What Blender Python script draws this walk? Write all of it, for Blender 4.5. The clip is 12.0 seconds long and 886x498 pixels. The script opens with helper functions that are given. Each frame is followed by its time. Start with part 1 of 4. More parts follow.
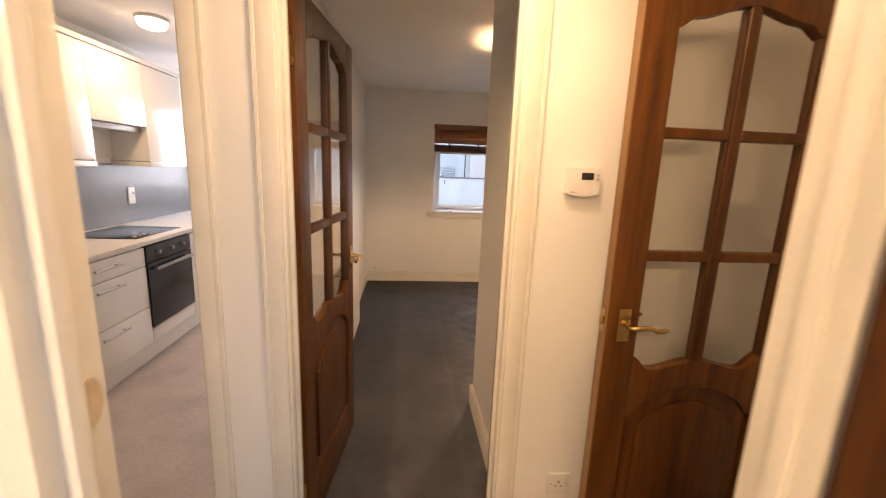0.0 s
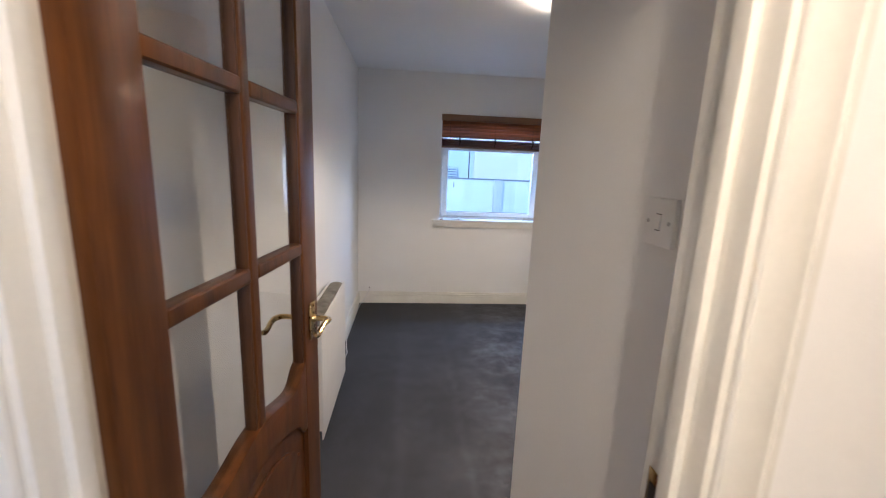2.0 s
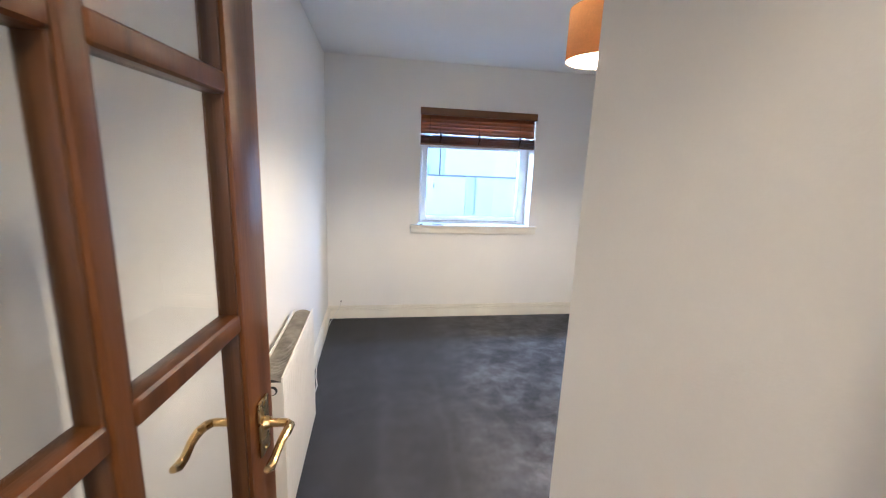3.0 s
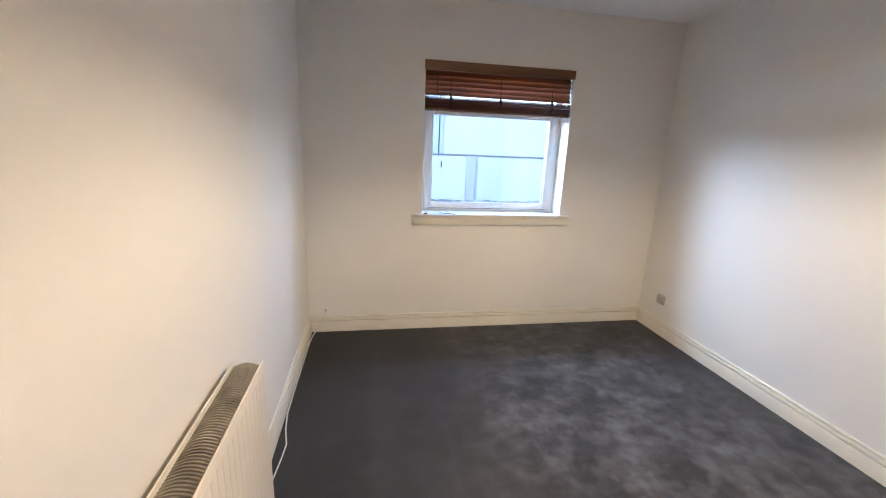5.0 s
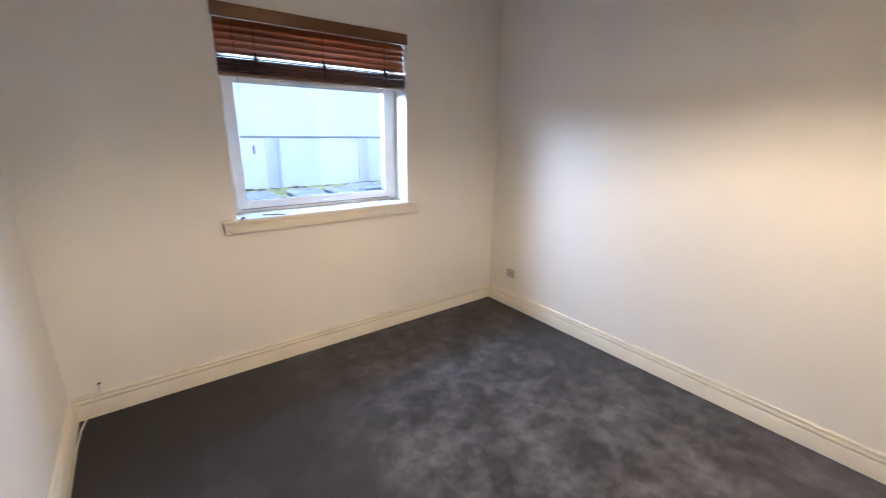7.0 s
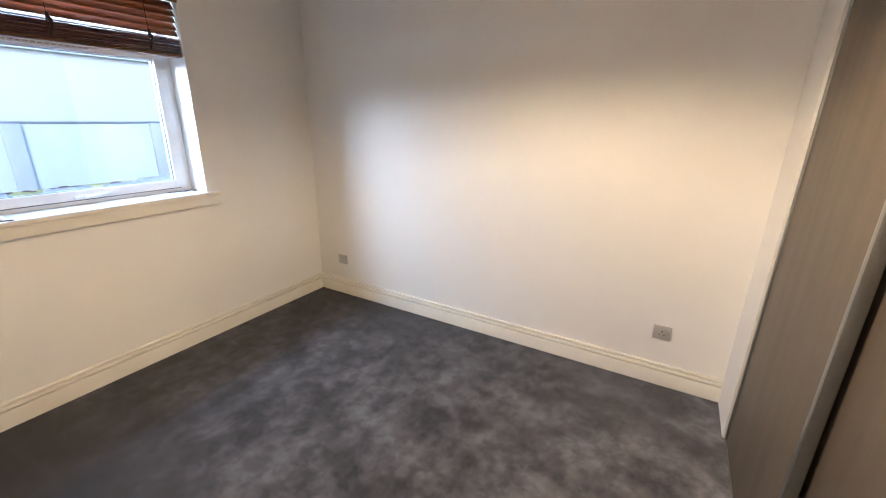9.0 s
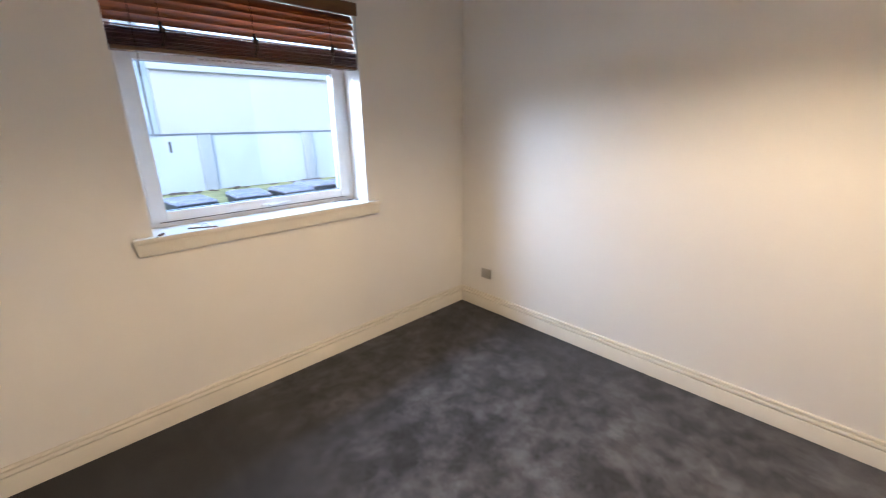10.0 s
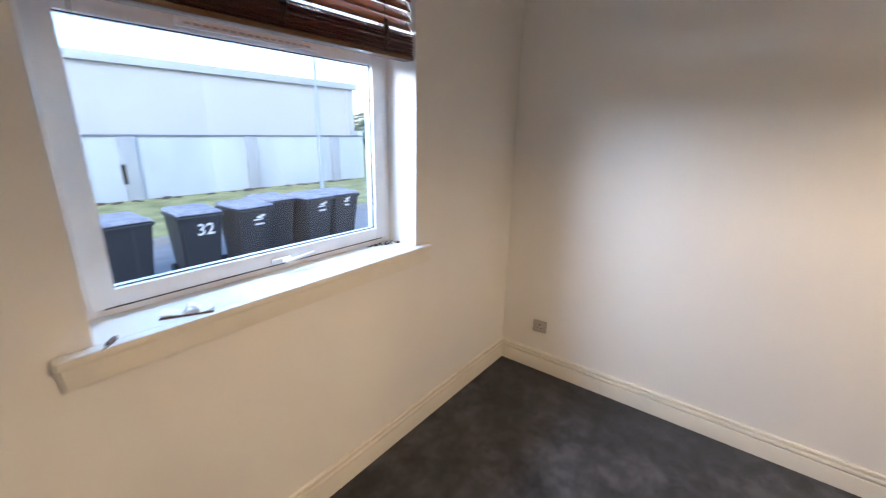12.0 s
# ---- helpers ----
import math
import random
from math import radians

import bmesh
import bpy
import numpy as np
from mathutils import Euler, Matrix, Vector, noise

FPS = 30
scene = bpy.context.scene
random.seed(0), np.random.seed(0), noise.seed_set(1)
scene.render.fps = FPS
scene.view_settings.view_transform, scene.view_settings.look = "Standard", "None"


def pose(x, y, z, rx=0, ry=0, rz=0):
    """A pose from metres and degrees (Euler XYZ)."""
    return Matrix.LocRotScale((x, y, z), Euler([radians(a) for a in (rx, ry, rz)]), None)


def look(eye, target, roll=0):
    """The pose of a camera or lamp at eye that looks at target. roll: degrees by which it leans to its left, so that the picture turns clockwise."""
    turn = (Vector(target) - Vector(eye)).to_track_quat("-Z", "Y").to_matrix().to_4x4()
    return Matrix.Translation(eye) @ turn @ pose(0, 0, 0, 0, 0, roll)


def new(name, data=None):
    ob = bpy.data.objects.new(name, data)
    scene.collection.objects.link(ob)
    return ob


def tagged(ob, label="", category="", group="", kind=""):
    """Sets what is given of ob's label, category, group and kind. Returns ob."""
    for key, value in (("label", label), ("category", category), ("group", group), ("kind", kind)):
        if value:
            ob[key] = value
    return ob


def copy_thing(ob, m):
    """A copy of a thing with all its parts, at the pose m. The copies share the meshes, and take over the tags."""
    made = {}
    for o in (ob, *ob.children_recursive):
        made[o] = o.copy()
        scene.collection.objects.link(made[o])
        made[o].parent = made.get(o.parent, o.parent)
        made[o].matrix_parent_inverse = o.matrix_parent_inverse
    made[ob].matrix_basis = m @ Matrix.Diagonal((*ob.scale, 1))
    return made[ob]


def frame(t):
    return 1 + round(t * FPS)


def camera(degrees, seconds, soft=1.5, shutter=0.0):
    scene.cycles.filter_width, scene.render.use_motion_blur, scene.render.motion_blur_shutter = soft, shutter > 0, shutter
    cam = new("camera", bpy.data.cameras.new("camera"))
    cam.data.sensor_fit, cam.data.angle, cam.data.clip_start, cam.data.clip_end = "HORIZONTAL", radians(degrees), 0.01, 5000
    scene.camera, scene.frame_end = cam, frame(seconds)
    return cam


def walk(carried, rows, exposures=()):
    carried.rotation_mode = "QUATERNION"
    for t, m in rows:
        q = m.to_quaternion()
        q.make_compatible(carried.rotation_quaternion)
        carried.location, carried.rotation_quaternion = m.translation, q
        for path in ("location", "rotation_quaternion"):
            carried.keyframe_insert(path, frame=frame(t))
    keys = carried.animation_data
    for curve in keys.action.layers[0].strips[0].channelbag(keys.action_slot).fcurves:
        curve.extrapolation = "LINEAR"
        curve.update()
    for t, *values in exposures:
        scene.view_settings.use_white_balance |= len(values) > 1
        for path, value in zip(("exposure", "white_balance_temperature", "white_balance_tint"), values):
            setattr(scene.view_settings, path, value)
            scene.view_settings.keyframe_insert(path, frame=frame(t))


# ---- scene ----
# ---------------------------------------------------------------- camera
cam = camera(95.6, 12.0, soft=1.1, shutter=0.35)
PATH = [
    (0, (0.537, 0.332, 1.5), (0.719, 2.285, 1.109), 2.2),
    (0.5, (0.508, 0.574, 1.509), (0.689, 2.522, 1.093), 2.2),
    (1, (0.512, 0.786, 1.497), (0.651, 2.742, 1.105), 2.2),
    (1.5, (0.535, 1.054, 1.499), (0.657, 3.012, 1.109), 2.3),
    (2, (0.527, 1.262, 1.488), (0.706, 3.215, 1.099), 2.3),
    (2.5, (0.47, 1.532, 1.512), (0.742, 3.478, 1.138), 2.7),
    (3, (0.455, 1.712, 1.524), (0.787, 3.643, 1.119), 2.4),
    (3.2, (0.469, 1.804, 1.508), (0.804, 3.727, 1.074), 2.3),
    (5, (0.486, 2.549, 1.467), (0.834, 4.455, 0.969), 2.4),
    (5.5, (0.502, 2.744, 1.46), (0.897, 4.635, 0.942), 2.1),
    (6, (0.507, 2.929, 1.438), (1.018, 4.785, 0.897), 1.5),
    (6.5, (0.481, 3.045, 1.44), (1.297, 4.785, 0.886), 1.2),
    (7, (0.45, 3.116, 1.455), (1.61, 4.644, 0.889), 1.0),
    (7.5, (0.509, 3.076, 1.444), (1.939, 4.355, 0.88), 1.2),
    (7.7, (0.534, 3.052, 1.439), (2.053, 4.224, 0.874), 1.3),
    (9.3, (0.58, 3.101, 1.409), (2.23, 4.047, 0.789), 0.9),
    (9.5, (0.558, 3.227, 1.429), (2.132, 4.286, 0.797), 0.3),
    (10, (0.597, 3.46, 1.426), (1.919, 4.834, 0.823), -0.6),
    (10.5, (0.634, 3.586, 1.421), (1.699, 5.156, 0.787), -0.2),
    (11, (0.581, 3.85, 1.441), (1.572, 5.469, 0.811), 0.7),
    (11.5, (0.574, 4.137, 1.45), (1.778, 5.618, 0.851), 1.0),
    (12, (0.698, 4.445, 1.454), (2.219, 5.614, 0.887), 1.2),
]
EXPOSURES = [(0, 1.95, 7000, 25), (0.5, 2.2, 5550, 24), (1.0, 2.2, 5200, 21), (1.5, 2.12, 4900, 18), (2.0, 2.1, 4750, 16), (2.5, 2.4, 4600, 12), (3.0, 2.75, 4750, 13), (5, 2.32, 5300, 14.5), (6.5, 2.32, 5420, 16), (9, 2.35, 5580, 16), (12, 2.03, 5750, 17.5)]
walk(cam, [(t, look(eye, target, roll)) for t, eye, target, roll in PATH], EXPOSURES)

# ---------------------------------------------------------------- sky and sun
world = bpy.data.worlds.new("sky")
scene.world = world
world.use_nodes = True
wn = world.node_tree.nodes
sky = wn.new("ShaderNodeTexSky")
sky.sky_type, sky.sun_disc = "NISHITA", False
sky.sun_elevation, sky.sun_rotation = radians(28), radians(-139)
wn["Background"].inputs["Strength"].default_value = 0.15
world.node_tree.links.new(sky.outputs[0], wn["Background"].inputs["Color"])
sun_data = bpy.data.lights.new("sun", "SUN")
sun_data.energy, sun_data.angle, sun_data.color = 0.5, radians(14), (0.95, 0.98, 1.0)
sun = new("sun", sun_data)
sun.matrix_world = look((-5.8, -6.7, 4.7), (0, 0, 0))

# added lamp for sky light that slants under the blind to the east wall
slant = bpy.data.lights.new("sky_lamp", "AREA")
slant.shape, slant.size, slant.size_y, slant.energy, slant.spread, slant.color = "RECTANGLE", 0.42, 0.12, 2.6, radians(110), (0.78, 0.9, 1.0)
new("sky_lamp", slant).matrix_basis = look((1.15, 6.1, 1.775), (1.15 + 0.77, 6.1 - 0.56, 1.775 - 0.32))

# weaker twin of that lamp, added for the west wall
slant_west = bpy.data.lights.new("sky_lamp_west", "AREA")
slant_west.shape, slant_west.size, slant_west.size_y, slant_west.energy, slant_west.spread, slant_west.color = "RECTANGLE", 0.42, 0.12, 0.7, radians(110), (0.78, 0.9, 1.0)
new("sky_lamp_west", slant_west).matrix_basis = look((1.72, 6.1, 1.775), (1.72 - 0.77, 6.1 - 0.56, 1.775 - 0.32))

# added lamps for daylight on the sill and through the kitchen and living-room windows
for name, size, watts, eye, aim in (("window_sky_sill", (1.0, 0.12), 3.7, (1.43, 6.12, 1.93), (1.43, 5.66, 0.95)), ("kitchen_sky", (1.2, 1.0), 9.0, (-0.95, 5.95, 1.6), (-1.05, 3.2, 0.6)),
                                    ("living_sky", (1.5, 1.2), 10.0, (1.8, -2.64, 1.45), (0.4, 1.0, 1.2))):
    d = bpy.data.lights.new(name, "AREA")
    d.shape, d.size, d.size_y, d.energy, d.color = "RECTANGLE", *size, watts, (0.84, 0.92, 1.0) if name != "window_sky_sill" else (0.5, 0.78, 1.0)
    new(name, d).matrix_basis = look(eye, aim)

LAMP_BEDROOM, LAMP_HALL, LAMP_KITCHEN, LAMP_LIVING = 17.0, 2.0, 3.2, 25.0
WARM = (1.0, 0.71, 0.39)


# ---------------------------------------------------------------- materials
def material(name, color, rough=0.6, metal=0.0, vary=0.06, scale=8.0, grain=0.02, grain_scale=120.0, bump=0.0, bump_scale=300.0,
             coat=0.0, stretch=(1, 1, 1), color2=None, rough_vary=0.0, random_tint=0.0):
    """Two scales of variation, and a fine relief."""
    m = bpy.data.materials.new(name)
    m.use_nodes = True
    n, l = m.node_tree.nodes, m.node_tree.links
    p = n["Principled BSDF"]
    p.inputs["Metallic"].default_value = metal
    p.inputs["Coat Weight"].default_value = coat
    p.inputs["Coat Roughness"].default_value = 0.12
    co = n.new("ShaderNodeTexCoord")
    mp = n.new("ShaderNodeMapping")
    mp.inputs["Scale"].default_value = stretch
    l.new(co.outputs["Object"], mp.inputs["Vector"])
    big, small = n.new("ShaderNodeTexNoise"), n.new("ShaderNodeTexNoise")
    for tex, sc, det in ((big, scale, 4.0), (small, grain_scale, 3.0)):
        tex.inputs["Scale"].default_value, tex.inputs["Detail"].default_value = sc, det
        l.new(mp.outputs[0], tex.inputs["Vector"])
    mix = n.new("ShaderNodeMix")
    mix.data_type = "RGBA"
    c2 = color2 or [max(0.0, c * (1 - 4 * vary)) for c in color]
    mix.inputs["A"].default_value, mix.inputs["B"].default_value = (*c2, 1), (*color, 1)
    ramp = n.new("ShaderNodeMapRange")
    ramp.inputs["From Min"].default_value, ramp.inputs["From Max"].default_value = 0.3, 0.62
    l.new(big.outputs["Fac"], ramp.inputs["Value"])
    l.new(ramp.outputs[0], mix.inputs["Factor"])
    hsv = n.new("ShaderNodeHueSaturation")
    val = n.new("ShaderNodeMapRange")
    val.inputs["To Min"].default_value, val.inputs["To Max"].default_value = 1 - 6 * grain, 1 + 6 * grain
    l.new(small.outputs["Fac"], val.inputs["Value"])
    last = val.outputs[0]
    if random_tint:
        info, tint, mul = n.new("ShaderNodeObjectInfo"), n.new("ShaderNodeMapRange"), n.new("ShaderNodeMath")
        tint.inputs["To Min"].default_value, tint.inputs["To Max"].default_value = 1 - random_tint, 1 + random_tint
        mul.operation = "MULTIPLY"
        l.new(info.outputs["Random"], tint.inputs["Value"])
        l.new(tint.outputs[0], mul.inputs[0])
        l.new(last, mul.inputs[1])
        last = mul.outputs[0]
    l.new(last, hsv.inputs["Value"])
    l.new(mix.outputs["Result"], hsv.inputs["Color"])
    l.new(hsv.outputs[0], p.inputs["Base Color"])
    p.inputs["Roughness"].default_value = rough
    if rough_vary:
        rr = n.new("ShaderNodeMapRange")
        rr.inputs["To Min"].default_value, rr.inputs["To Max"].default_value = rough - rough_vary, rough + rough_vary
        l.new(big.outputs["Fac"], rr.inputs["Value"])
        l.new(rr.outputs[0], p.inputs["Roughness"])
    if bump:
        bt, b = n.new("ShaderNodeTexNoise"), n.new("ShaderNodeBump")
        bt.inputs["Scale"].default_value, bt.inputs["Detail"].default_value = bump_scale, 3.0
        l.new(mp.outputs[0], bt.inputs["Vector"])
        b.inputs["Strength"].default_value, b.inputs["Distance"].default_value = bump, 0.003
        l.new(bt.outputs["Fac"], b.inputs["Height"])
        l.new(b.outputs[0], p.inputs["Normal"])
    return m


def glass(name, tint=(0.985, 0.985, 0.975), ior=1.5, rough=0.0):
    """A thin clear pane: it lets light through and mirrors by its angle."""
    m = bpy.data.materials.new(name)
    m.use_nodes = True
    n, l = m.node_tree.nodes, m.node_tree.links
    n.remove(n["Principled BSDF"])
    tr, gl, mx, lw = n.new("ShaderNodeBsdfTransparent"), n.new("ShaderNodeBsdfGlossy"), n.new("ShaderNodeMixShader"), n.new("ShaderNodeLayerWeight")
    power, fr = n.new("ShaderNodeMath"), n.new("ShaderNodeMapRange")
    tr.inputs[0].default_value, gl.inputs["Roughness"].default_value = (*tint, 1), rough
    power.operation, power.inputs[1].default_value = "POWER", 5.0
    fr.inputs["To Min"].default_value, fr.inputs["To Max"].default_value = ((ior - 1) / (ior + 1)) ** 2, 1.0
    l.new(lw.outputs["Facing"], power.inputs[0])
    l.new(power.outputs[0], fr.inputs["Value"])
    l.new(fr.outputs[0], mx.inputs[0])
    l.new(tr.outputs[0], mx.inputs[1])
    l.new(gl.outputs[0], mx.inputs[2])
    l.new(mx.outputs[0], n["Material Output"].inputs[0])
    return m


def glowing(name, color, strength):
    m = bpy.data.materials.new(name)
    m.use_nodes = True
    p = m.node_tree.nodes["Principled BSDF"]
    p.inputs["Base Color"].default_value = (*color, 1)
    p.inputs["Emission Color"].default_value = (*color, 1)
    p.inputs["Emission Strength"].default_value = strength
    return m


def cloth_shade(name, color, share):
    """Lampshade cloth that lets part of the light through."""
    m = material(name, color, 0.9, vary=0.03, bump=0.3, bump_scale=900)
    n, l = m.node_tree.nodes, m.node_tree.links
    p, t, mx = n["Principled BSDF"], n.new("ShaderNodeBsdfTranslucent"), n.new("ShaderNodeMixShader")
    t.inputs[0].default_value = (*color, 1)
    mx.inputs[0].default_value = share
    l.new(p.outputs[0], mx.inputs[1])
    l.new(t.outputs[0], mx.inputs[2])
    l.new(mx.outputs[0], n["Material Output"].inputs[0])
    return m


def carpet_material():
    """Charcoal pile, brushed into lighter and darker patches by feet and vacuum strokes, with room shade painted in."""
    m = material("carpet_charcoal", (0.074, 0.074, 0.082), 0.95, vary=0.08, scale=2.2, grain=0.07, grain_scale=420, bump=0.9, bump_scale=520)
    n, l = m.node_tree.nodes, m.node_tree.links
    p, hsv = n["Principled BSDF"], next(x for x in n if x.type == "HUE_SAT")
    p.inputs["Sheen Weight"].default_value = 0.12
    p.inputs["Sheen Roughness"].default_value = 0.6
    p.inputs["Specular IOR Level"].default_value = 0.15
    co = next(x for x in n if x.type == "TEX_COORD")
    patch, fine = n.new("ShaderNodeTexNoise"), n.new("ShaderNodeTexNoise")
    for tex, sc, det, ro, di in ((patch, 4.2, 7.0, 0.58, 0.12), (fine, 13.0, 6.0, 0.6, 0.15)):
        tex.inputs["Scale"].default_value, tex.inputs["Detail"].default_value = sc, det
        tex.inputs["Roughness"].default_value, tex.inputs["Distortion"].default_value = ro, di
        l.new(co.outputs["Object"], tex.inputs["Vector"])

    def ranged(value, f0, f1, t0, t1):
        mr = n.new("ShaderNodeMapRange")
        for key, v in (("From Min", f0), ("From Max", f1), ("To Min", t0), ("To Max", t1)):
            mr.inputs[key].default_value = v
        l.new(value, mr.inputs["Value"])
        return mr.outputs[0]

    def times(a, b):
        mul = n.new("ShaderNodeMath")
        mul.operation = "MULTIPLY"
        l.new(a, mul.inputs[0])
        l.new(b, mul.inputs[1])
        return mul.outputs[0]

    trodden = times(ranged(patch.outputs["Fac"], 0.40, 0.62, 0.64, 1.72), ranged(fine.outputs["Fac"], 0.40, 0.60, 0.76, 1.3))
    # vacuum tracks along the long wall, lighter ridges between, painted shade at both sides
    axis, wobble, add = n.new("ShaderNodeSeparateXYZ"), n.new("ShaderNodeTexNoise"), n.new("ShaderNodeMath")
    wobble.inputs["Scale"].default_value = 2.5
    l.new(co.outputs["Object"], axis.inputs[0])
    l.new(co.outputs["Object"], wobble.inputs["Vector"])
    add.operation = "ADD"
    l.new(axis.outputs["X"], add.inputs[0])
    l.new(ranged(wobble.outputs["Fac"], 0.3, 0.7, -0.03, 0.03), add.inputs[1])
    lanes_and_shade = n.new("ShaderNodeValToRGB")
    ramp = lanes_and_shade.color_ramp
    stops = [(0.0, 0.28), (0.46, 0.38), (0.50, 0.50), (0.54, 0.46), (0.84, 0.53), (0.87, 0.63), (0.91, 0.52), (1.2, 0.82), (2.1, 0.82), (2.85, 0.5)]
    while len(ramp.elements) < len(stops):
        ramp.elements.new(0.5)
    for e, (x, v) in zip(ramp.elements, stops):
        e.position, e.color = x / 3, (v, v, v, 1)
    l.new(ranged(add.outputs[0], 0.0, 3.0, 0.0, 1.0), lanes_and_shade.inputs["Fac"])
    # painted light and shade: passage lightened, floor darkened towards the window wall
    floor_shade = n.new("ShaderNodeValToRGB")
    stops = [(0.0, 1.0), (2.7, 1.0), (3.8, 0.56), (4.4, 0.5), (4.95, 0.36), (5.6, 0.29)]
    while len(floor_shade.color_ramp.elements) < len(stops):
        floor_shade.color_ramp.elements.new(0.5)
    for e, (y, v) in zip(floor_shade.color_ramp.elements, stops):
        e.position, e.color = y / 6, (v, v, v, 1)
    l.new(ranged(axis.outputs["Y"], 0.0, 6.0, 0.0, 1.0), floor_shade.inputs["Fac"])
    sr = times(ranged(lanes_and_shade.outputs["Color"], 0.0, 1.0, 0.0, 1.25), ranged(floor_shade.outputs["Color"], 0.0, 1.0, 0.0, 2.0))
    calm, keep = n.new("ShaderNodeTexNoise"), n.new("ShaderNodeMix")
    calm.inputs["Scale"].default_value, calm.inputs["Detail"].default_value = 0.75, 2.0
    l.new(co.outputs["Object"], calm.inputs["Vector"])
    share = times(ranged(calm.outputs["Fac"], 0.36, 0.56, 0.45, 1.0), ranged(add.outputs[0], 0.8, 1.25, 0.22, 1.0))
    l.new(share, keep.inputs["Factor"])
    keep.inputs["A"].default_value = 1.0
    l.new(trodden, keep.inputs["B"])
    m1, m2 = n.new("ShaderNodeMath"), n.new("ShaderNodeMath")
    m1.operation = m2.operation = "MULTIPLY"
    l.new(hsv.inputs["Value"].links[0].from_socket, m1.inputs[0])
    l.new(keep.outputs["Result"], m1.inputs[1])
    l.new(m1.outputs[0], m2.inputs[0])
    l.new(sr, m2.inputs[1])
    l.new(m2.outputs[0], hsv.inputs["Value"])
    return m


WALL = material("wall_paint", (0.82, 0.80, 0.76), 0.72, vary=0.008, scale=1.6, grain=0.003, bump=0.12, bump_scale=260)
CEILING = material("ceiling_paint", (0.83, 0.82, 0.80), 0.8, vary=0.01, scale=1.2, grain=0.004, bump=0.35, bump_scale=140)
GLOSS = material("cream_gloss_paint", (0.80, 0.765, 0.68), 0.13, vary=0.02, scale=5, grain=0.006, coat=0.3, bump=0.1, bump_scale=60)
SKIRT = material("skirting_paint", (0.80, 0.76, 0.665), 0.35, vary=0.02, scale=5, grain=0.006, bump=0.08, bump_scale=60)
WOOD = material("varnished_sapele", (0.112, 0.038, 0.0064), 0.32, vary=0.1, scale=5, grain=0.045, grain_scale=40, stretch=(7, 7, 0.45), coat=0.06,
                bump=0.1, bump_scale=60, color2=(0.054, 0.0175, 0.0029), random_tint=0.12)
WOOD.node_tree.nodes["Principled BSDF"].inputs["Specular IOR Level"].default_value = 0.3
# bead darker than the door wood, its shadowed sides painted in
BEAD = material("shaded_glazing_bead", (0.078, 0.028, 0.0048), 0.4, vary=0.1, scale=5, grain=0.04, grain_scale=40, stretch=(7, 7, 0.45))
WOOD_EDGE = material("pale_door_edge", (0.27, 0.14, 0.05), 0.42, vary=0.07, scale=5, grain=0.03, grain_scale=40, stretch=(6, 6, 0.4))
BRASS = material("polished_brass", (0.62, 0.43, 0.17), 0.26, 1.0, vary=0.06, scale=20, grain=0.02, rough_vary=0.08)
PALE_BRASS = material("painted_plate", (0.62, 0.50, 0.33), 0.45, vary=0.05, scale=30)
STEEL = material("brushed_steel", (0.42, 0.41, 0.39), 0.33, 1.0, vary=0.04, scale=10, grain=0.03)
CHROME = material("chrome", (0.8, 0.8, 0.8), 0.12, 1.0, vary=0.02)
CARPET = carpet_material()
VINYL = material("pale_vinyl", (0.47, 0.39, 0.335), 0.55, vary=0.05, scale=3, grain=0.03, grain_scale=45, bump=0.15, bump_scale=120)
WHITE_GLOSS = material("white_gloss_door", (0.80, 0.765, 0.71), 0.16, vary=0.008, scale=3, grain=0.002, coat=0.4)
APPLIANCE = material("white_enamel", (0.78, 0.77, 0.75), 0.3, vary=0.01, scale=4, grain=0.003, coat=0.3)
WORKTOP = material("pale_worktop", (0.72, 0.68, 0.63), 0.32, vary=0.03, scale=30, grain=0.03, grain_scale=220)
SPLASH = material("grey_splashback", (0.17, 0.175, 0.19), 0.3, vary=0.03, scale=6, grain=0.01, coat=0.2)
BLACK_GLASS = material("black_glass", (0.008, 0.008, 0.009), 0.2, vary=0.02, coat=0.0)
DARK = material("dark_plastic", (0.02, 0.02, 0.02), 0.45, vary=0.05)
RAD = material("radiator_enamel", (0.80, 0.75, 0.655), 0.38, vary=0.02, scale=5, grain=0.004, bump=0.06, bump_scale=200)
# grille darker than the radiator enamel, with shade painted in
GRILLE = material("shaded_grille", (0.46, 0.42, 0.34), 0.6, vary=0.12, scale=14, grain=0.03)
UPVC = material("white_upvc", (0.80, 0.81, 0.82), 0.3, vary=0.02, scale=6, grain=0.004, coat=0.15)
GASKET = material("black_gasket", (0.03, 0.03, 0.032), 0.7, vary=0.1)
PLASTIC = material("white_plastic", (0.79, 0.77, 0.73), 0.35, vary=0.015, scale=12, grain=0.003)
GREY_PLATE = material("grey_metal_plate", (0.52, 0.505, 0.48), 0.4, 0.3, vary=0.04, scale=15)
BLIND = material("stained_blind_wood", (0.33, 0.10, 0.026), 0.3, vary=0.1, scale=4, grain=0.05, grain_scale=35, stretch=(0.5, 8, 8), coat=0.5,
                 color2=(0.16, 0.05, 0.014), random_tint=0.15)
VALANCE = material("brown_valance_wood", (0.17, 0.075, 0.026), 0.3, vary=0.1, scale=4, grain=0.04, grain_scale=35, stretch=(0.5, 8, 8), coat=0.4, color2=(0.14, 0.06, 0.02))
CORD = material("brown_cord", (0.06, 0.035, 0.022), 0.85, vary=0.08)
LAMINATE = material("taupe_laminate", (0.125, 0.10, 0.072), 0.5, vary=0.05, scale=3, grain=0.03, grain_scale=60, stretch=(5, 5, 0.5))
ALU = material("grey_aluminium", (0.33, 0.335, 0.33), 0.4, 0.9, vary=0.03, scale=9)
